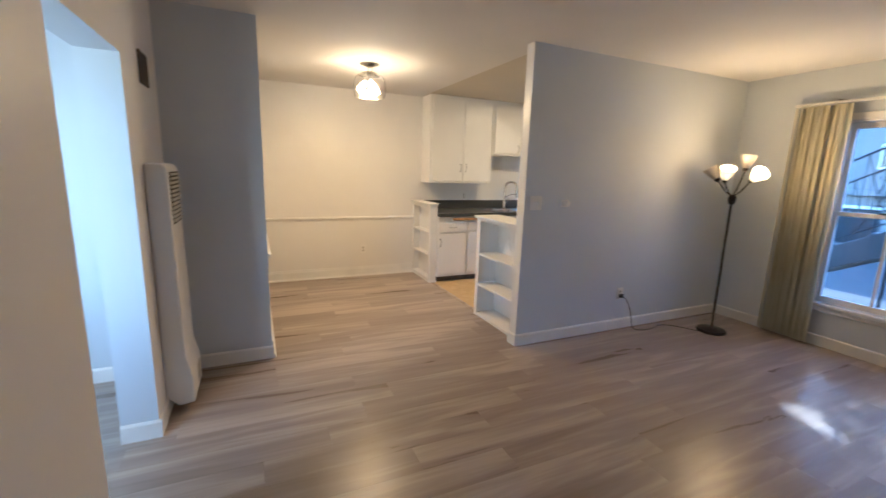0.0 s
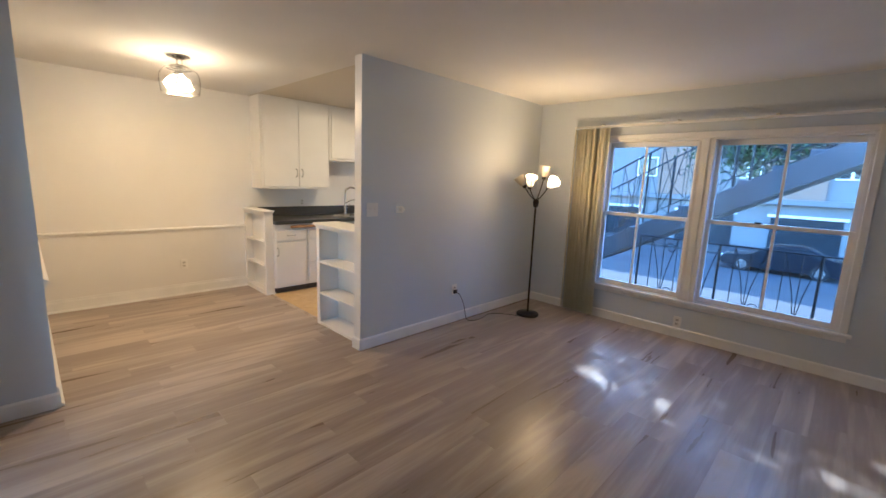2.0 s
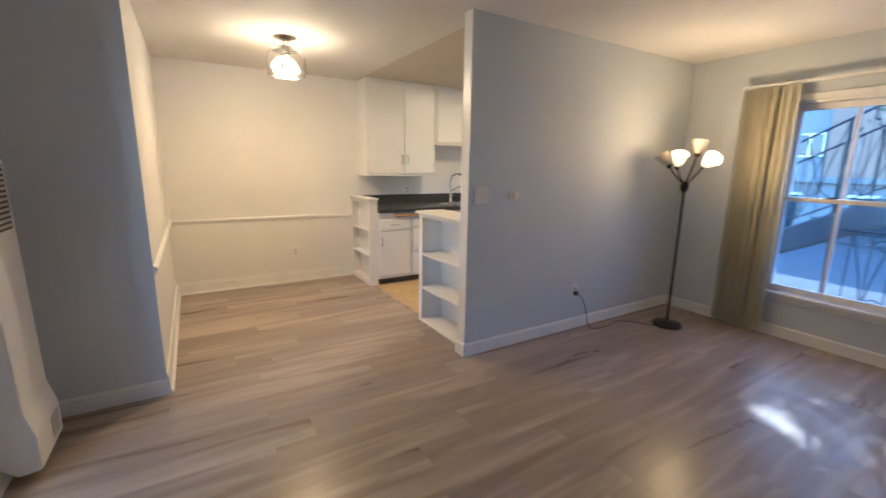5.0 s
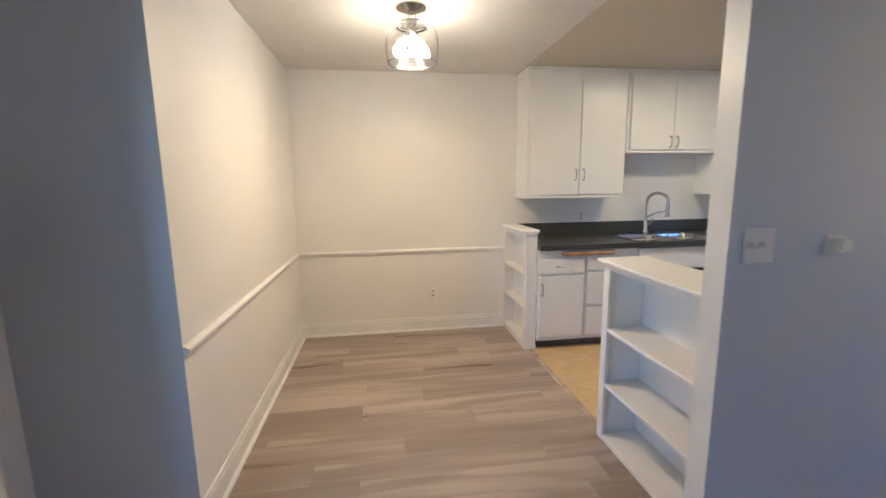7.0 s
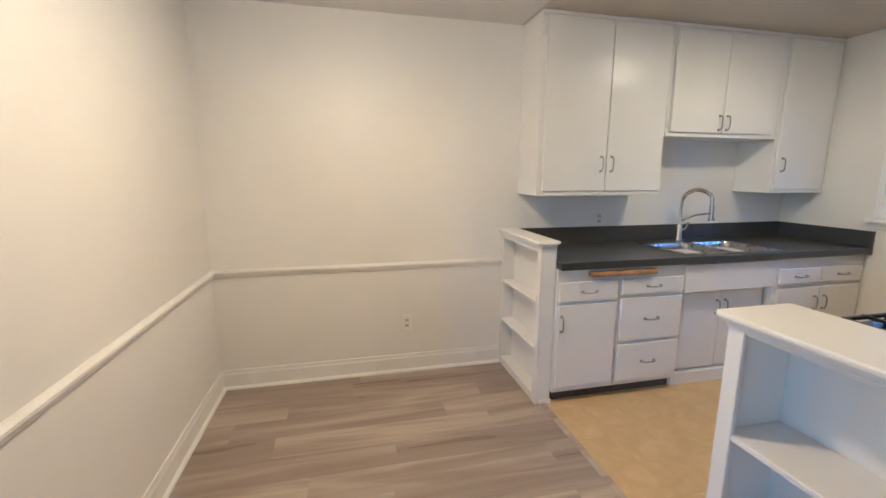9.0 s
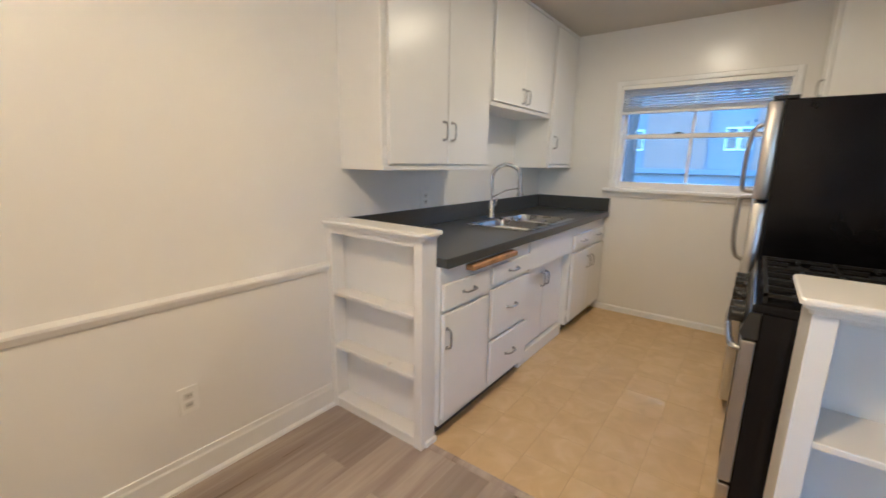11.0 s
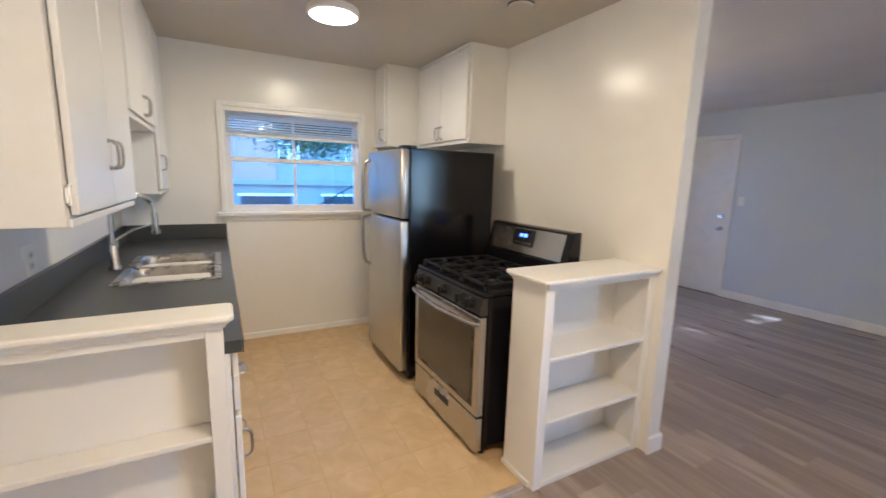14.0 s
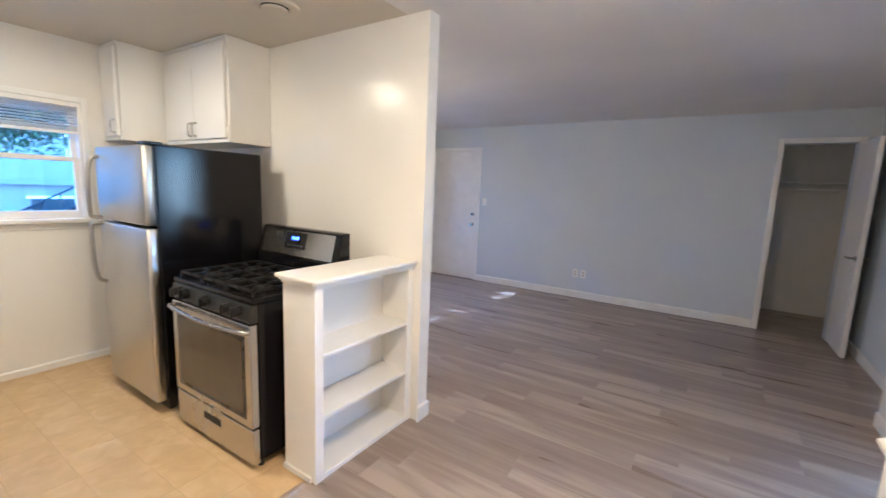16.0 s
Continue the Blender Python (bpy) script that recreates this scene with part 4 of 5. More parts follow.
# ---- lights ----
pl = thing("ceiling_light", (PENDANT[0], PENDANT[1], H), "semi-flush ceiling light with clear glass drum and lit bulbs", "ceiling light")
px, py = PENDANT
part("canopy", turned([(0, H), (0.088, H), (0.086, H - 0.006), (0.06, H - 0.012), (0.045, H - 0.024), (0, H - 0.026)], px, py, 32), M["chrome"], pl, "nickel canopy", True)
for k in range(3):
    ang = radians(95 + 120 * k)
    part("stem", tube([(px + 0.024 * math.cos(ang), py + 0.024 * math.sin(ang), H - 0.02), (px + 0.024 * math.cos(ang), py + 0.024 * math.sin(ang), H - 0.088)], 0.004, 8), M["chrome"], pl)
part("cap_plate", turned([(0, H - 0.078), (0.07, H - 0.080), (0.084, H - 0.090), (0.084, H - 0.094), (0.066, H - 0.092), (0, H - 0.090)], px, py, 32), M["chrome"], pl, "round nickel plate over the glass", True)
part("hub", turned([(0, H - 0.09), (0.026, H - 0.092), (0.030, H - 0.11), (0.018, H - 0.135), (0, H - 0.14)], px, py, 20), M["chrome"], pl, "", True)
zt, zb, R = H - 0.098, H - 0.302, 0.156
outer = [(0.084, zt), (0.115, zt - 0.006), (0.138, zt - 0.026), (0.152, zt - 0.062), (R, zt - 0.11), (R - 0.004, zb + 0.05), (R - 0.012, zb)]
sd = part("shade", turned(outer + [(R - 0.015, zb - 0.002), (R - 0.018, zb)] + [(r - 0.004, z - 0.002) for r, z in outer[::-1][1:]], px, py, 48, closed=True), M["clear"], pl, "clear glass drum shade, open below", True)
sd.visible_shadow = False
for k in range(3):
    ang = radians(35 + 120 * k)
    d = Vector((math.cos(ang) * 0.62, math.sin(ang) * 0.62, -0.785))
    place = Matrix.Translation(Vector((px, py, H - 0.112))) @ Vector((0, 0, 1)).rotation_difference(d).to_matrix().to_4x4()
    so = turned([(0, 0.01), (0.013, 0.012), (0.0165, 0.022), (0.0165, 0.058), (0.012, 0.06), (0, 0.06)], 0, 0, 16)
    so.transform(place)
    so = part("socket", so, M["chrome"], pl, "", True)
    bu = turned([(0, 0.055), (0.013, 0.058), (0.016, 0.075), (0.027, 0.10), (0.03, 0.12), (0.025, 0.14), (0.012, 0.15), (0, 0.152)], 0, 0, 18)
    bu.transform(place)
    b = part("bulb", bu, M["bulb"], so, "lit warm bulb", True)
    b.visible_shadow = False

dm = thing("ceiling_light", (DOME[0], DOME[1], H), "round flush white kitchen ceiling light, lit", "ceiling light")
part("rim", turned([(0, H), (0.152, H), (0.155, H - 0.03), (0.148, H - 0.04), (0.138, H - 0.04), (0.138, H - 0.02), (0, H - 0.02)], *DOME, 48), M["plastic"], dm, "", True)
df = part("diffuser", turned([(0.137, H - 0.036), (0.12, H - 0.048), (0.07, H - 0.055), (0, H - 0.057)], *DOME, 40), M["diffuser"], dm, "lit frosted diffuser", True)
df.visible_shadow = False

vt = thing("ceiling_vent", (3.20, 4.105, H), "white painted round ceiling exhaust vent", "vent")
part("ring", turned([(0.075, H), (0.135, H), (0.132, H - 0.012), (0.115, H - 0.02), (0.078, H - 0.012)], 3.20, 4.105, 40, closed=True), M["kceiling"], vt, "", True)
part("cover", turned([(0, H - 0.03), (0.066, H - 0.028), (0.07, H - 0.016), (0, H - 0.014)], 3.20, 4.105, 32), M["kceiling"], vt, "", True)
part("duct", turned([(0, H - 0.001), (0.078, H - 0.001)], 3.20, 4.105, 32), M["slot"], vt)

# ---- floor lamp ----
lx, ly = LAMP
fl = thing("floor_lamp", (lx, ly, 0), "dark floor lamp with milky cone shades, two lit, in the corner", "floor lamp")
part("base", turned([(0, 0), (0.125, 0), (0.128, 0.012), (0.118, 0.026), (0.06, 0.034), (0.02, 0.04), (0, 0.04)], lx, ly, 40), M["bronze"], fl, "heavy round base", True)
part("pole", tube([(lx, ly, 0.035), (lx, ly, 1.25)], 0.0105, 14), M["bronze"], fl, "", True)
part("hub", turned([(0, 1.235), (0.02, 1.238), (0.03, 1.26), (0.034, 1.305), (0.02, 1.325), (0, 1.328)], lx, ly, 20), M["bronze"], fl, "", True)
part("switch", tube([(lx - 0.02, ly - 0.02, 1.265), (lx - 0.04, ly - 0.035, 1.26)], 0.006, 8), M["bronze"], fl)
side, back = Vector((0.53, -0.848, 0)), Vector((0.848, 0.53, 0))
C0 = Vector((lx, ly, 0))
# (offset sideways, offset away, height of socket, tilt direction of the cone, lit)
HEADS = [(-0.13, 0.02, 1.452, Vector((-0.55, 0.0, 0.83)), False),
         (-0.078, -0.04, 1.447, Vector((0.10, -0.45, 0.80)), True),
         (0.066, 0.05, 1.55, Vector((0.10, 0.06, 0.99)), False),
         (0.115, -0.06, 1.46, Vector((0.42, -0.72, 0.50)), True)]
for s_, b_, z_, tilt, lit in HEADS:
    foot = C0 + Vector((0, 0, 1.31))
    end = C0 + side * s_ + back * b_ + Vector((0, 0, z_))
    d = (side * tilt.x + back * tilt.y + Vector((0, 0, tilt.z))).normalized()
    arm = part("arm", tube(smooth_path([foot, foot + (end - foot) * 0.35 + Vector((0, 0, -0.02)), foot + (end - foot) * 0.75 + Vector((0, 0, -0.015)), end], 6), 0.006, 8), M["bronze"], fl, "bent gooseneck arm", True)
    turn = Vector((0, 0, 1)).rotation_difference(d).to_matrix().to_4x4()
    place = Matrix.Translation(end) @ turn
    so = turned([(0, -0.01), (0.02, -0.008), (0.026, 0.02), (0.024, 0.035), (0, 0.036)], 0, 0, 16)
    so.transform(place)
    part("socket", so, M["bronze"], arm, "", True)
    sh_ = turned([(0.026, 0.02), (0.038, 0.045), (0.054, 0.09), (0.067, 0.135), (0.065, 0.135), (0.052, 0.09), (0.036, 0.047), (0.024, 0.024)], 0, 0, 32, closed=True)
    sh_.transform(place)
    o = part("shade", sh_, M["opal"], arm, "milky plastic cone shade", True)
    if lit:
        bu = turned([(0, 0.034), (0.015, 0.038), (0.032, 0.075), (0.036, 0.10), (0.028, 0.124), (0, 0.135)], 0, 0, 20)
        bu.transform(place)
        q = part("bulb", bu, M["globe"], arm, "lit warm bulb", True)
        q.visible_shadow = False
        lamp("floor_lamp_light", "POINT", end + d * 0.155, 0.4 if s_ < 0 else 1.9, WARM, 0.06)
cord = smooth_path([(3.62, PS - 0.02, 0.33), (3.66, PS - 0.05, 0.30), (3.72, PS - 0.06, 0.18), (3.74, PS - 0.09, 0.03), (3.80, PS - 0.13, 0.006), (3.95, PS - 0.14, 0.006), (4.10, PS - 0.10, 0.006), (4.22, PS - 0.16, 0.006), (4.34, ly + 0.03, 0.008), (4.40, ly, 0.02)], 8)
part("cord", tube(cord, 0.0035, 6), M["knob"], fl, "thin dark power cord", True)
part("plug", box(3.60, PS - 0.035, 0.315, 3.64, PS - 0.007, 0.355, 0.006), M["knob"], fl)


# ---- outlets, switches ----
def plate(name, label, place, axis, out, kind_, w=0.072, h=0.115):
    """A wall plate; axis is the wall's run, out the side that it faces."""
    x, y, z = place
    t = thing(name, place, label, "outlet" if kind_ == "outlet" else "switch")

    def b(u0, u1, v0, v1, d0, d1, bev=0.0):
        if axis == "x":
            return box(x + u0, min(y + out * d0, y + out * d1), z + v0, x + u1, max(y + out * d0, y + out * d1), z + v1, bev)
        return box(min(x + out * d0, x + out * d1), y + u0, z + v0, max(x + out * d0, x + out * d1), y + u1, z + v1, bev)
    part("plate", b(-w / 2, w / 2, -h / 2, h / 2, 0, 0.006, 0.002), M["plastic"], t)
    if kind_ == "outlet":
        for v in (-0.02, 0.02):
            r = part("receptacle", b(-0.016, 0.016, v - 0.014, v + 0.014, 0.006, 0.0085, 0.001), M["recept"], t)
            for u in (-0.006, 0.006):
                part("slot", b(u - 0.0018, u + 0.0018, v - 0.004, v + 0.006, 0.0086, 0.0092), M["slot"], r)
    else:
        n = max(1, round(w / 0.06))
        for i in range(n):
            u = (i - (n - 1) / 2) * 0.046
            part("toggle", b(u - 0.005, u + 0.005, -0.004, 0.016, 0.006, 0.016, 0.001), M["plastic"], t)
    return t


plate("wall_outlet", "white wall outlet low on the dining wall", (1.785, N_IN, 0.372), "x", -1, "outlet")
plate("wall_outlet", "white wall outlet with lamp plug on the partition", (3.62, PS, 0.355), "x", -1, "outlet")
plate("wall_outlet", "white wall outlet under the large window", (E_IN, 1.80, 0.16), "y", -1, "outlet")
plate("wall_outlet", "white wall outlet above the kitchen counter", (3.30, N_IN, 1.10), "x", -1, "outlet", 0.115)
plate("wall_outlet", "white wall outlet on the entry wall", (2.56, S_IN, 0.35), "x", 1, "outlet")
plate("wall_outlet", "white cable plate beside the outlet", (2.45, S_IN, 0.35), "x", 1, "outlet")
plate("light_switch", "white double light switch on the partition", (2.555, PS, 1.225), "x", -1, "switch", 0.115)
plate("light_switch", "white light switch beside the front door", (4.07, S_IN, 1.285), "x", 1, "switch")
th = thing("thermostat", (2.845, PS, 1.22), "small white thermostat on the partition wall", "thermostat")
part("plate", box(2.81, PS - 0.010, 1.19, 2.89, PS, 1.25, 0.003), M["plastic"], th)
part("dial", tube([(2.865, PS - 0.010, 1.22), (2.865, PS - 0.035, 1.22)], 0.022, 20), M["plastic"], th, "", True)

# ---- wall heater and vent ----
ht = thing("wall_heater", (W_IN, 3.7, 0.06), "tall off-white wall furnace with louvred top", "heater")
hy0, hy1, hd = 3.46, 3.82, 0.115
part("body", prism([(W_IN + 0.001, 0.10), (W_IN + 0.06, 0.04), (W_IN + hd + 0.03, 0.05), (W_IN + hd + 0.03, 0.22), (W_IN + hd, 0.34), (W_IN + hd - 0.01, 1.43), (W_IN + hd - 0.03, 1.455), (W_IN + 0.001, 1.455)], "y", hy0, hy1, 0.012), M["enamel"], ht, "off-white enamelled casing")
part("louvre_backing", box(W_IN + hd - 0.009, hy0 + 0.05, 1.12, W_IN + hd - 0.003, hy1 - 0.05, 1.41), M["dull_dark"], ht)
for i in range(12):
    z = 1.13 + i * 0.0235
    part("louvre", prism([(W_IN + hd - 0.006, z), (W_IN + hd + 0.006, z + 0.004), (W_IN + hd + 0.006, z + 0.008), (W_IN + hd - 0.006, z + 0.016)], "y", hy0 + 0.048, hy1 - 0.048), M["grille"], ht)
part("lower_grille", box(W_IN + hd + 0.029, hy1 - 0.16, 0.09, W_IN + hd + 0.033, hy1 - 0.05, 0.20, 0.001), M["grille"], ht)
wv = thing("wall_vent", (W_IN, 3.66, 2.0), "small rusty dark wall vent grille above the heater", "vent")
part("backing", box(W_IN, 3.60, 1.89, W_IN + 0.004, 3.76, 2.03), M["slot"], wv)
for nm, b in (("frame", (3.585, 1.875, 3.60, 2.045)), ("frame", (3.76, 1.875, 3.775, 2.045)), ("frame", (3.60, 2.03, 3.76, 2.045)), ("frame", (3.60, 1.875, 3.76, 1.89))):
    part(nm, box(W_IN, b[0], b[1], W_IN + 0.010, b[2], b[3], 0.001), M["dull_dark"], wv)
for i in range(7):
    z = 1.895 + i * 0.019
    part("slat", box(W_IN + 0.004, 3.60, z, W_IN + 0.008, 3.76, z + 0.009), M["dull_dark"], wv)

# ---- doors ----
fd = thing("door_1", (4.63, S_IN, 0), "white flush front door, closed, with deadbolt and knob", "door", kind="structure")
part("threshold", box(4.216, S_IN - T + 0.002, -0.0005, 5.039, S_IN - 0.048, 0.022, 0.004), M["under"], fd, "dark wooden threshold")
part("leaf", box(4.22, S_IN - 0.045, 0.006, 5.035, S_IN - 0.006, 2.07, 0.003), M["trim"], fd)
for z, r in ((0.91, 0.03), (1.075, 0.027)):
    k = bmesh.new()
    for rr, a, b in ((r, -0.006, 0.004), (0.011, 0.004, 0.035), (0.026 if z < 1 else 0.018, 0.035, 0.06 if z < 1 else 0.045)):
        tube([(4.28, S_IN + a, z), (4.28, S_IN + b, z)], rr, 20, k)
    part("door_knob" if z < 1 else "deadbolt", k, M["chrome"], fd, "satin nickel lock", True)
part("chain_plate", box(4.245, S_IN - 0.006, 1.33, 4.295, S_IN + 0.006, 1.355, 0.002), M["trim"], fd)
part("latch_guard", box(4.195, S_IN + 0.016, 1.24, 4.22, S_IN + 0.03, 1.38, 0.003), M["trim"], fd)
cd = thing("door_2", (-0.19, S_IN, 0), "white flush closet door standing open with lever handle", "door", kind="structure")
part("leaf", box(-0.193, S_IN + 0.02, 0.012, -0.156, S_IN + 0.625, 2.085, 0.003), M["trim"], cd)
for s_ in (-1, 1):
    x = -0.156 if s_ > 0 else -0.193
    k = tube([(x, S_IN + 0.565, 0.97), (x + s_ * 0.008, S_IN + 0.565, 0.97)], 0.028, 20)
    tube([(x + s_ * 0.008, S_IN + 0.565, 0.97), (x + s_ * 0.05, S_IN + 0.565, 0.97), (x + s_ * 0.052, S_IN + 0.46, 0.97)], 0.009, 10, k)
    part("lever_handle", k, M["chrome"], cd, "satin nickel lever", True)
solid("closet_shelf", box(-0.378, -1.448, 1.71, 0.618, -1.10, 1.73, 0.003), M["white"], "white painted closet shelf", "shelf", kind="thing")
cr = thing("closet_rod", (0.12, -1.20, 1.64), "white painted closet hanging rod", "rod")
part("rod", tube([(-0.378, -1.20, 1.64), (0.618, -1.20, 1.64)], 0.016, 12), M["white"], cr, "", True)
part("cleat", box(-0.378, -1.448, 1.60, 0.618, -1.43, 1.708, 0.002), M["white"], cr)

# ---- blinds ----
vb = thing("vertical_blind", (5.0, 2.8, 0.03), "yellowed vertical vinyl blind drawn aside", "blind")
part("head_rail", box(4.985, 0.44, 2.122, 5.02, 3.07, 2.144, 0.004), M["trim"], vb, "long white head rail")
for y in (2.75, 2.0, 1.25, 0.62):
    part("bracket", box(4.99, y - 0.012, 2.141, E_IN, y + 0.012, 2.158, 0.002), M["chrome"], vb)
rngb = random.Random(3)
for i in range(12):
    y = 2.68 + i * 0.0335
    a = radians(42 + rngb.uniform(-16, 16))
    w, x = 0.044, 4.985 + rngb.uniform(-0.006, 0.006)
    prof = []
    for k in range(7):
        u = -1 + k / 3
        bow = 0.006 * (1 - u * u)
        prof.append((x + math.sin(a) * w * u + math.cos(a) * bow, y + math.cos(a) * w * u - math.sin(a) * bow))
    n = Vector((math.cos(a), -math.sin(a)))
    part("slat", prism(prof + [(p[0] - n.x * 0.0012, p[1] - n.y * 0.0012) for p in prof[::-1]], "z", 0.02 + rngb.uniform(0, 0.012), 2.115), M["vinyl"], vb, "", True)
hb = thing("window_blind", (E_IN, 5.05, 1.99), "half-raised white slatted kitchen window blind", "blind")
part("head_rail", box(E_IN - 0.012, 4.465, 1.955, E_IN + 0.02, 5.59, 1.988, 0.003), M["plastic"], hb)
for i in range(7):
    z = 1.942 - i * 0.0205
    part("slat", prism([(E_IN - 0.010, z + 0.004), (E_IN + 0.004, z + 0.001), (E_IN + 0.018, z - 0.004), (E_IN + 0.018, z - 0.0052), (E_IN + 0.004, z - 0.0002), (E_IN - 0.010, z + 0.0028)], "y", 4.478, 5.58), M["plastic"], hb)
for i in range(7):
    z = 1.806 - i * 0.0042
    part("stacked_slat", box(E_IN - 0.010, 4.478, z, E_IN + 0.018, 5.58, z + 0.0016), M["plastic"], hb)
part("bottom_rail", box(E_IN - 0.012, 4.475, 1.757, E_IN + 0.02, 5.582, 1.778, 0.004), M["plastic"], hb)
for y in (4.72, 5.38):
    part("ladder_cord", tube([(E_IN - 0.012, y, 1.97), (E_IN - 0.012, y, 1.77)], 0.0012, 5), M["plastic"], hb)
part("wand", tube([(E_IN - 0.015, 5.52, 1.96), (E_IN - 0.016, 5.525, 1.40)], 0.0035, 6), M["clear"], hb)

# ---- outside ----
GZ, RZ = -1.05, -2.35
solid("ground", prism([(E_IN + T + 0.02, GZ), (8.2, GZ), (21.5, RZ + 0.12), (21.5, RZ - 0.5), (E_IN + T + 0.02, RZ - 0.5)], "y", -80, 80), M["pave"],
      "pale concrete yard sloping to the street", "ground")
solid("road", box(21.5, -80, RZ - 0.5, 30.0, 80, RZ), M["road"], "grey asphalt street", "road")
solid("pavement", box(30.0, -80, RZ - 0.5, 400, 80, RZ + 0.13), M["pave"], "pale pavement across the street", "pavement")
solid("walkway", box(E_IN + T + 0.005, -8, -0.42, 6.25, 9, -0.22, 0.01), M["concrete"], "painted concrete walkway outside the flat", "walkway")

stair = thing("outdoor_stair", (6.9, 2.5, GZ), "grey concrete outdoor stair rising past the window", "stair")
RISE, RUN, SY, SZ = 0.17, 0.30, 5.6, -0.75
for i in range(24):
    y1, z = SY - i * RUN, SZ + (i + 1) * RISE
    part("step", box(6.45, y1 - RUN - 0.03, z - 0.075, 7.5, y1, z, 0.008), M["concrete"], stair)
L = 24
for x in (6.40, 7.46):
    part("stringer", prism([(SY + 0.1, SZ - 0.10), (SY + 0.1, SZ + 0.14), (SY - L * RUN, SZ + L * RISE + 0.02), (SY - L * RUN, SZ + L * RISE - 0.30)], "x", x, x + 0.09, 0.005), M["concrete"], stair)
part("soffit", prism([(SY, SZ - 0.02), (SY, SZ + 0.02), (SY - L * RUN, SZ + L * RISE - 0.13), (SY - L * RUN, SZ + L * RISE - 0.19)], "x", 6.49, 7.46), M["concrete"], stair)


def scroll(cx, cy, cz, r, hand, plane_x):
    """A flat spiral of iron in the plane x = plane_x."""
    pts = []
    for k in range(18):
        a = k / 17 * 2.2 * math.pi
        rr = r * (1 - k / 17 * 0.75)
        pts.append((plane_x, cy + hand * rr * math.cos(a), cz + rr * math.sin(a)))
    return tube(pts, 0.006, 5)


def iron_railing(label, x, y0, y1, z_at, height, step):
    """Wrought-iron railing along y with crossed bars and scrolls; z_at(y): level under it."""
    r = thing("iron_railing", (x, (y0 + y1) / 2, z_at((y0 + y1) / 2)), label, "railing", "iron railings")
    for h_, nm in ((height, "top_rail"), (0.10, "bottom_rail")):
        part(nm, tube([(x, y0, z_at(y0) + h_), (x, y1, z_at(y1) + h_)], 0.012 if nm == "top_rail" else 0.008, 6), M["rail"], r)
    n = max(2, round(abs(y1 - y0) / step))
    for i in range(n + 1):
        y = y0 + (y1 - y0) * i / n
        z = z_at(y)
        big = i % 6 == 0
        part("post" if big else "baluster", tube([(x, y, z if big else z + 0.10), (x, y, z + height)], 0.014 if big else 0.005, 6), M["rail"], r)
        if i < n and i % 3 == 1:
            y2 = y0 + (y1 - y0) * (i + 1) / n
            ym = y0 + (y1 - y0) * (i + 2) / n if i + 2 <= n else y2
            bm = tube(smooth_path([(x, y, z_at(y) + height), (x, (y * 2 + ym) / 3, z_at(y) + height * 0.62), (x, (y + ym) / 2, z_at(y2) + height * 0.36), (x, ym, z_at(ym) + 0.10)], 5), 0.006, 5)
            tube(smooth_path([(x, ym, z_at(ym) + height), (x, (y + ym * 2) / 3, z_at(y2) + height * 0.62), (x, (y + ym) / 2, z_at(y2) + height * 0.36), (x, y, z_at(y) + 0.10)], 5), 0.006, 5, bm)
            part("crossed_bar", bm, M["rail"], r)
        if i % 6 == 3:
            bm = scroll(x, y + 0.07, z + height - 0.13, 0.075, 1, x)
            bm = join(bm, scroll(x, y + 0.07, z + 0.42, 0.06, -1, x))
            part("scroll", bm, M["rail"], r)
    return r


iron_railing("black wrought-iron railing along the walkway", 6.18, 2.62, -3.2, lambda y: -0.22, 1.10, 0.15)
for x in (6.44, 7.50):
    iron_railing("black wrought-iron railing on the outdoor stair", x, SY, SY - L * RUN + 0.3, lambda y: SZ + 0.12 + (SY - y) * RISE / RUN, 0.95, 0.16)

# building across the street; unseen top storeys added to shade the yard
hs = thing("apartment_building", (34, 4, RZ), "pale stucco apartment building across the street, made taller to shade the yard", "building")
part("ground_wall", box(34.0, -50, RZ, 46, 50, 0.75), M["stucco"], hs)
part("ledge", box(33.5, -50, 0.75, 46, 50, 1.10, 0.03), M["stucco"], hs)
for y0, y1, mt, xf in ((-50, 1.9, "stucco", 34.2), (1.9, 5.0, "peach", 34.0), (5.0, 7.6, "stucco", 34.2), (7.6, 11.3, "peach", 34.0), (11.3, 50, "stucco", 34.2)):
    part("upper_wall", box(xf, y0, 1.10, 46, y1, 14.6), M[mt], hs, "peach stucco bay" if mt == "peach" else "")
part("roof", box(33.3, -50.4, 14.6, 46.5, 50.4, 15.0, 0.03), M["concrete"], hs)
for y in (-24, -18.5, -13, -8.6, -4.0, 0.95, 5.9, 12.2, 17, 22, 27):
    for zc in (3.05, 6.4, 9.7, 12.8):
        w = part("window", box(34.12, y - 0.72, zc - 0.72, 34.22, y + 0.72, zc + 0.72, 0.02), M["trim"], hs)
        for s_ in (-0.36, 0.36):
            part("pane", box(34.10, y + s_ - 0.28, zc - 0.62, 34.118, y + s_ + 0.28, zc + 0.62), M["darkglass"], w)
# flat dark panels put the shadow of the garage openings into colour
for y in (-16, -9.5, -3.2, 2.6, 8.0, 14.0):
    g = part("garage_door", box(33.96, y - 1.7, RZ + 0.14, 33.996, y + 1.7, -0.05), M["darkglass"], hs, "dark panel coloured as the shadow in a garage opening")
    part("garage_lintel", box(33.9, y - 1.9, -0.05, 33.998, y + 1.9, 0.12, 0.01), M["trim"], g)

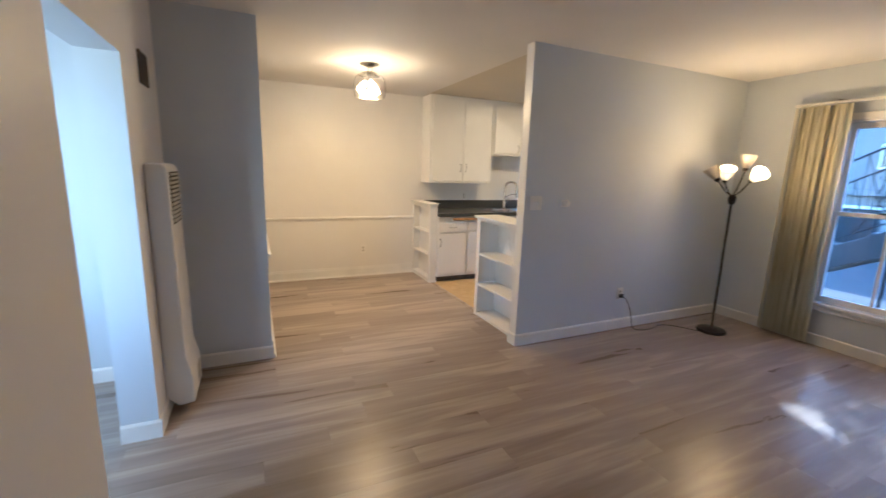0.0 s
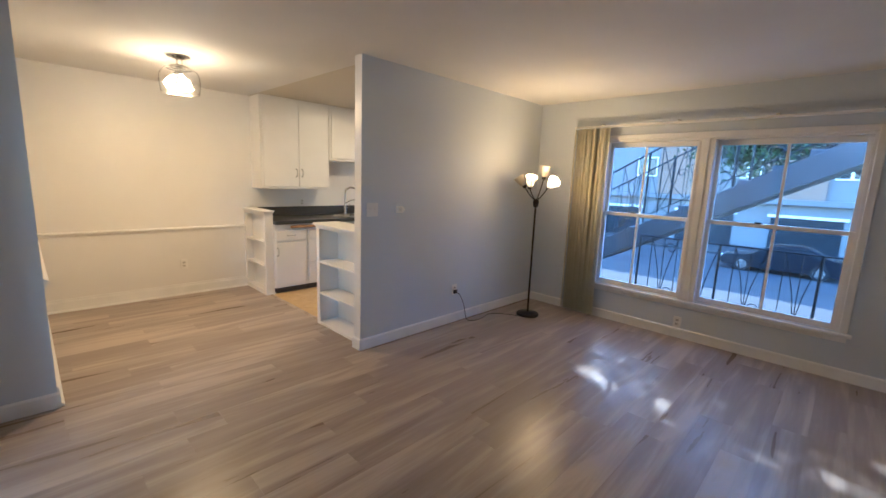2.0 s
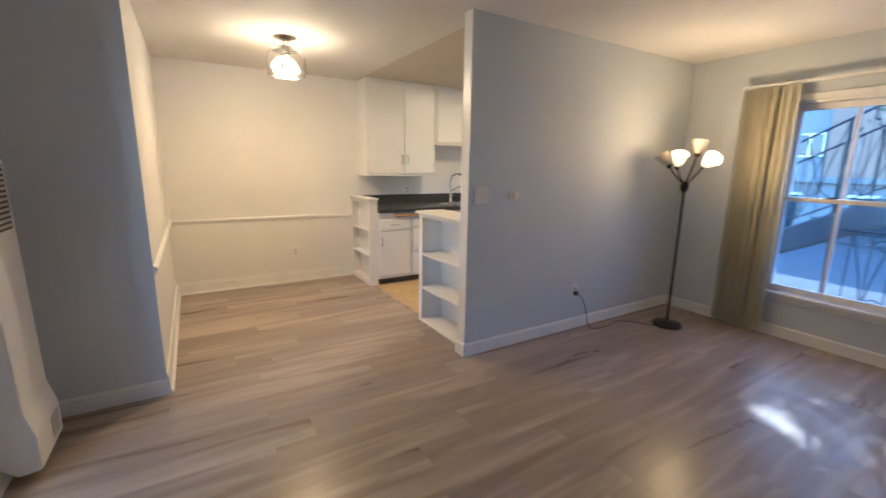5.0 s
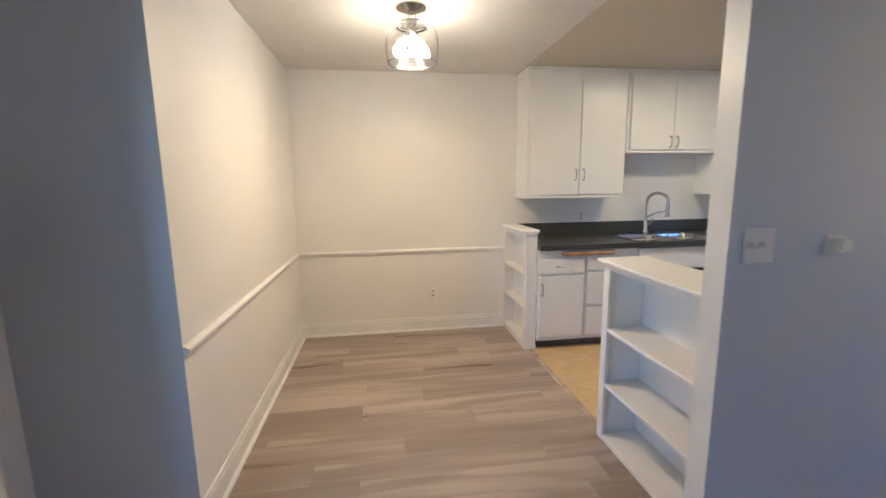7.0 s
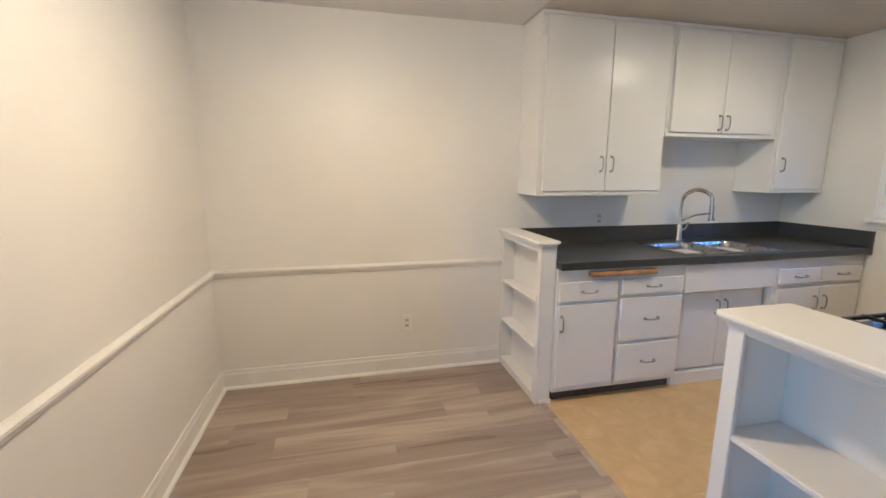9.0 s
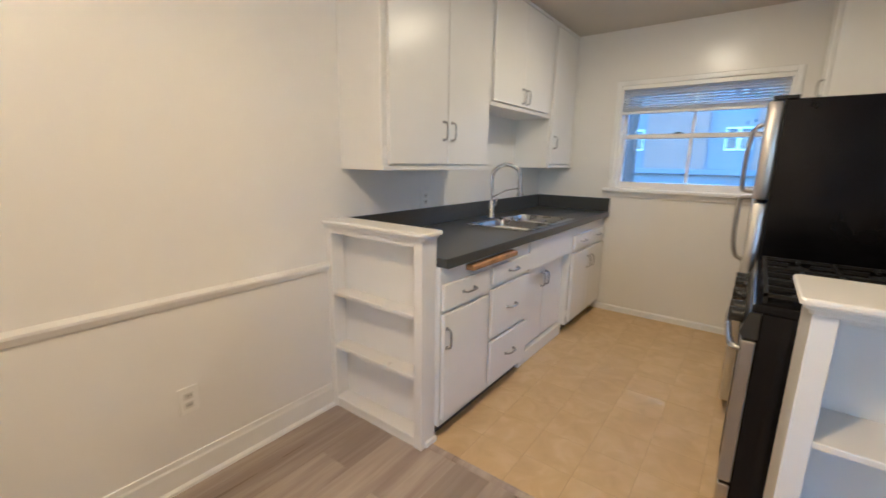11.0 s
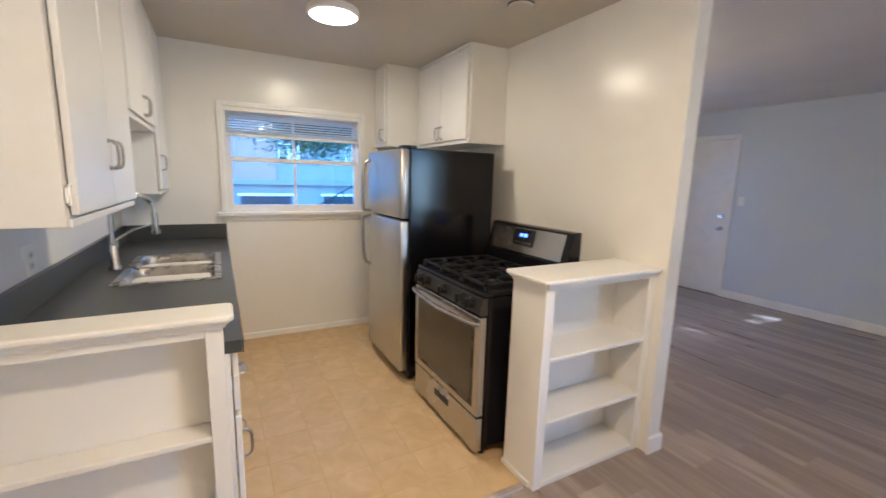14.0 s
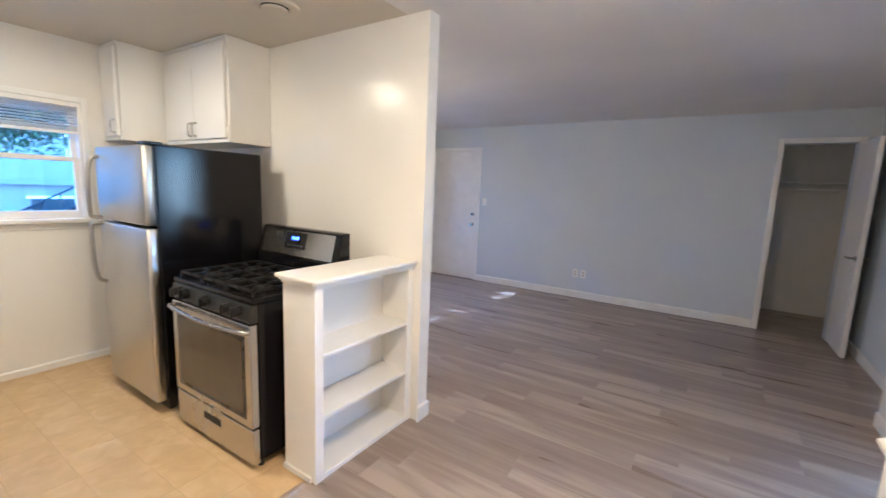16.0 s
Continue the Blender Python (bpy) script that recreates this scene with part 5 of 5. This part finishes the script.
# parked car
cx, cy, cz = 26.0, 2.75, RZ
car = thing("parked_car", (cx, cy, cz), "dark saloon car parked at the kerb", "car")
prof = [(2.35, 0.32), (2.38, 0.52), (2.28, 0.70), (1.30, 0.84), (1.12, 0.88), (0.45, 1.30), (0.20, 1.38), (-0.75, 1.40), (-1.05, 1.33), (-1.70, 0.96), (-2.25, 0.90), (-2.36, 0.72), (-2.36, 0.36), (-2.2, 0.24), (2.2, 0.24)]
cbm = bmesh.new()
SEC = ((-0.88, 0.72, 0.90), (-0.80, 0.97, 1.0), (0.80, 0.97, 1.0), (0.88, 0.72, 0.90))
loops = []
for dx, zk, yk in SEC:
    loops.append([cbm.verts.new((cx + dx * (0.80 if pz > 0.95 else 1.0), cy + py_ * (0.985 if abs(dx) > 0.85 else 1.0), cz + (pz if pz < 0.9 else 0.9 + (pz - 0.9) * (0.9 if abs(dx) > 0.85 else 1.0)))) for py_, pz in prof])
for p, q in zip(loops, loops[1:]):
    for i in range(len(prof)):
        cbm.faces.new((p[i], p[(i + 1) % len(prof)], q[(i + 1) % len(prof)], q[i]))
cbm.faces.new(loops[0][::-1])
cbm.faces.new(loops[-1])
bmesh.ops.recalc_face_normals(cbm, faces=cbm.faces[:])
part("body", cbm, M["carpaint"], car, "dark glossy car body", True)
for xs in (-1, 1):
    x = cx + xs * 0.718
    part("side_window", prism([(cy + 0.98, cz + 0.93), (cy + 0.44, cz + 1.27), (cy - 0.15, cz + 1.33), (cy - 0.15, cz + 0.93)], "x", x - 0.006, x + 0.006), M["darkglass"], car)
    part("side_window", prism([(cy - 0.20, cz + 0.93), (cy - 0.20, cz + 1.33), (cy - 0.95, cz + 1.30), (cy - 1.45, cz + 0.98), (cy - 1.40, cz + 0.93)], "x", x - 0.006, x + 0.006), M["darkglass"], car)
    for wy in (1.45, -1.42):
        w = part("wheel", tube([(cx + xs * 0.70, cy + wy, cz + 0.33), (cx + xs * 0.90, cy + wy, cz + 0.33)], 0.325, 28), M["rubber"], car, "", True)
        part("rim", tube([(cx + xs * 0.89, cy + wy, cz + 0.33), (cx + xs * 0.908, cy + wy, cz + 0.33)], 0.215, 20), M["chrome"], w, "silver wheel rim", True)
    part("headlight", box(cx + xs * 0.62 - 0.16, cy + 2.24, cz + 0.56, cx + xs * 0.62 + 0.16, cy + 2.37, cz + 0.68, 0.02), M["plastic"], car)


# ---- street tree ----
def tree(place, height, crown, leaves, seed, label, lean=(0, 0, 0), size=1.0):
    """A tapered trunk with limbs and a ragged crown of many small leaves."""
    rg = random.Random(seed)
    t = thing("street_tree", place, label, "tree")
    p = Vector(place)
    bm = bmesh.new()
    top = p + Vector((0.15, -0.2, height * 0.55))
    for a, b, r in ((p, p + Vector((0.05, 0.04, height * 0.28)), 0.20), (p + Vector((0.05, 0.04, height * 0.28)), top, 0.15)):
        tube([a, (a + b) / 2 + Vector((0.03, 0.02, 0)), b], r, 10, bm)
    clumps = []
    for i in range(26):
        a = rg.uniform(0, 2 * math.pi)
        e = rg.uniform(-0.5, 1.0)
        q = p + Vector(lean) + Vector((0, 0, height * 0.68)) + Vector((math.cos(a) * crown[0] * rg.uniform(0.3, 1), math.sin(a) * crown[1] * rg.uniform(0.3, 1), e * crown[2]))
        clumps.append(q)
        tube([top - Vector((0, 0, rg.uniform(0, 1.0))), (top + q) / 2 + Vector((0, 0, 0.3)), q], 0.035, 5, bm)
    part("trunk", bm, M["bark"], t, "", True)
    verts, faces = [], []
    for i in range(leaves):
        q = clumps[rg.randrange(len(clumps))]
        c = q + Vector((rg.gauss(0, 0.50), rg.gauss(0, 0.50), rg.gauss(0, 0.34)))
        u = Vector((rg.gauss(0, 1), rg.gauss(0, 1), rg.gauss(0, 1))).normalized()
        w = u.cross(Vector((rg.gauss(0, 1), rg.gauss(0, 1), rg.gauss(0, 1)))).normalized()
        ln, wd = size * rg.uniform(0.10, 0.18), size * rg.uniform(0.035, 0.065)
        n = len(verts)
        verts += [tuple(c - u * ln), tuple(c + w * wd), tuple(c + u * ln), tuple(c - w * wd)]
        faces.append((n, n + 1, n + 2, n + 3))
    data = bpy.data.meshes.new("crown")
    data.from_pydata([tuple(Vector(v) - p) for v in verts], [], faces)
    data.materials.append(M["leaf"])
    ob = new("crown", data)
    ob.parent = t
    tagged(ob, "dark green ragged crown", kind="stuff")
    return t


tree((12.3, 7.2, GZ - 0.45), 12.6, (2.3, 3.4, 2.2), 12000, 11, "tall leafy street tree in front of the window", (0, -3.0, 0))
# second crown is packed with extra leaves to keep sun off the kitchen floor
tree((13.1, 8.0, GZ - 0.45), 12.8, (2.1, 3.2, 2.3), 38000, 23, "tall street tree in front of the kitchen window, crown thickened to block sun", (-0.4, 1.3, 0))
tree((15.0, -0.2, GZ - 0.7), 6.6, (0.9, 1.5, 0.7), 7000, 7, "small dark leafy tree beyond the outdoor stair", (0, 2.7, 0.25), 0.6)
tree((31.0, 25.0, RZ + 0.1), 7.6, (1.7, 3.4, 1.4), 6000, 4, "leafy street tree across the road")
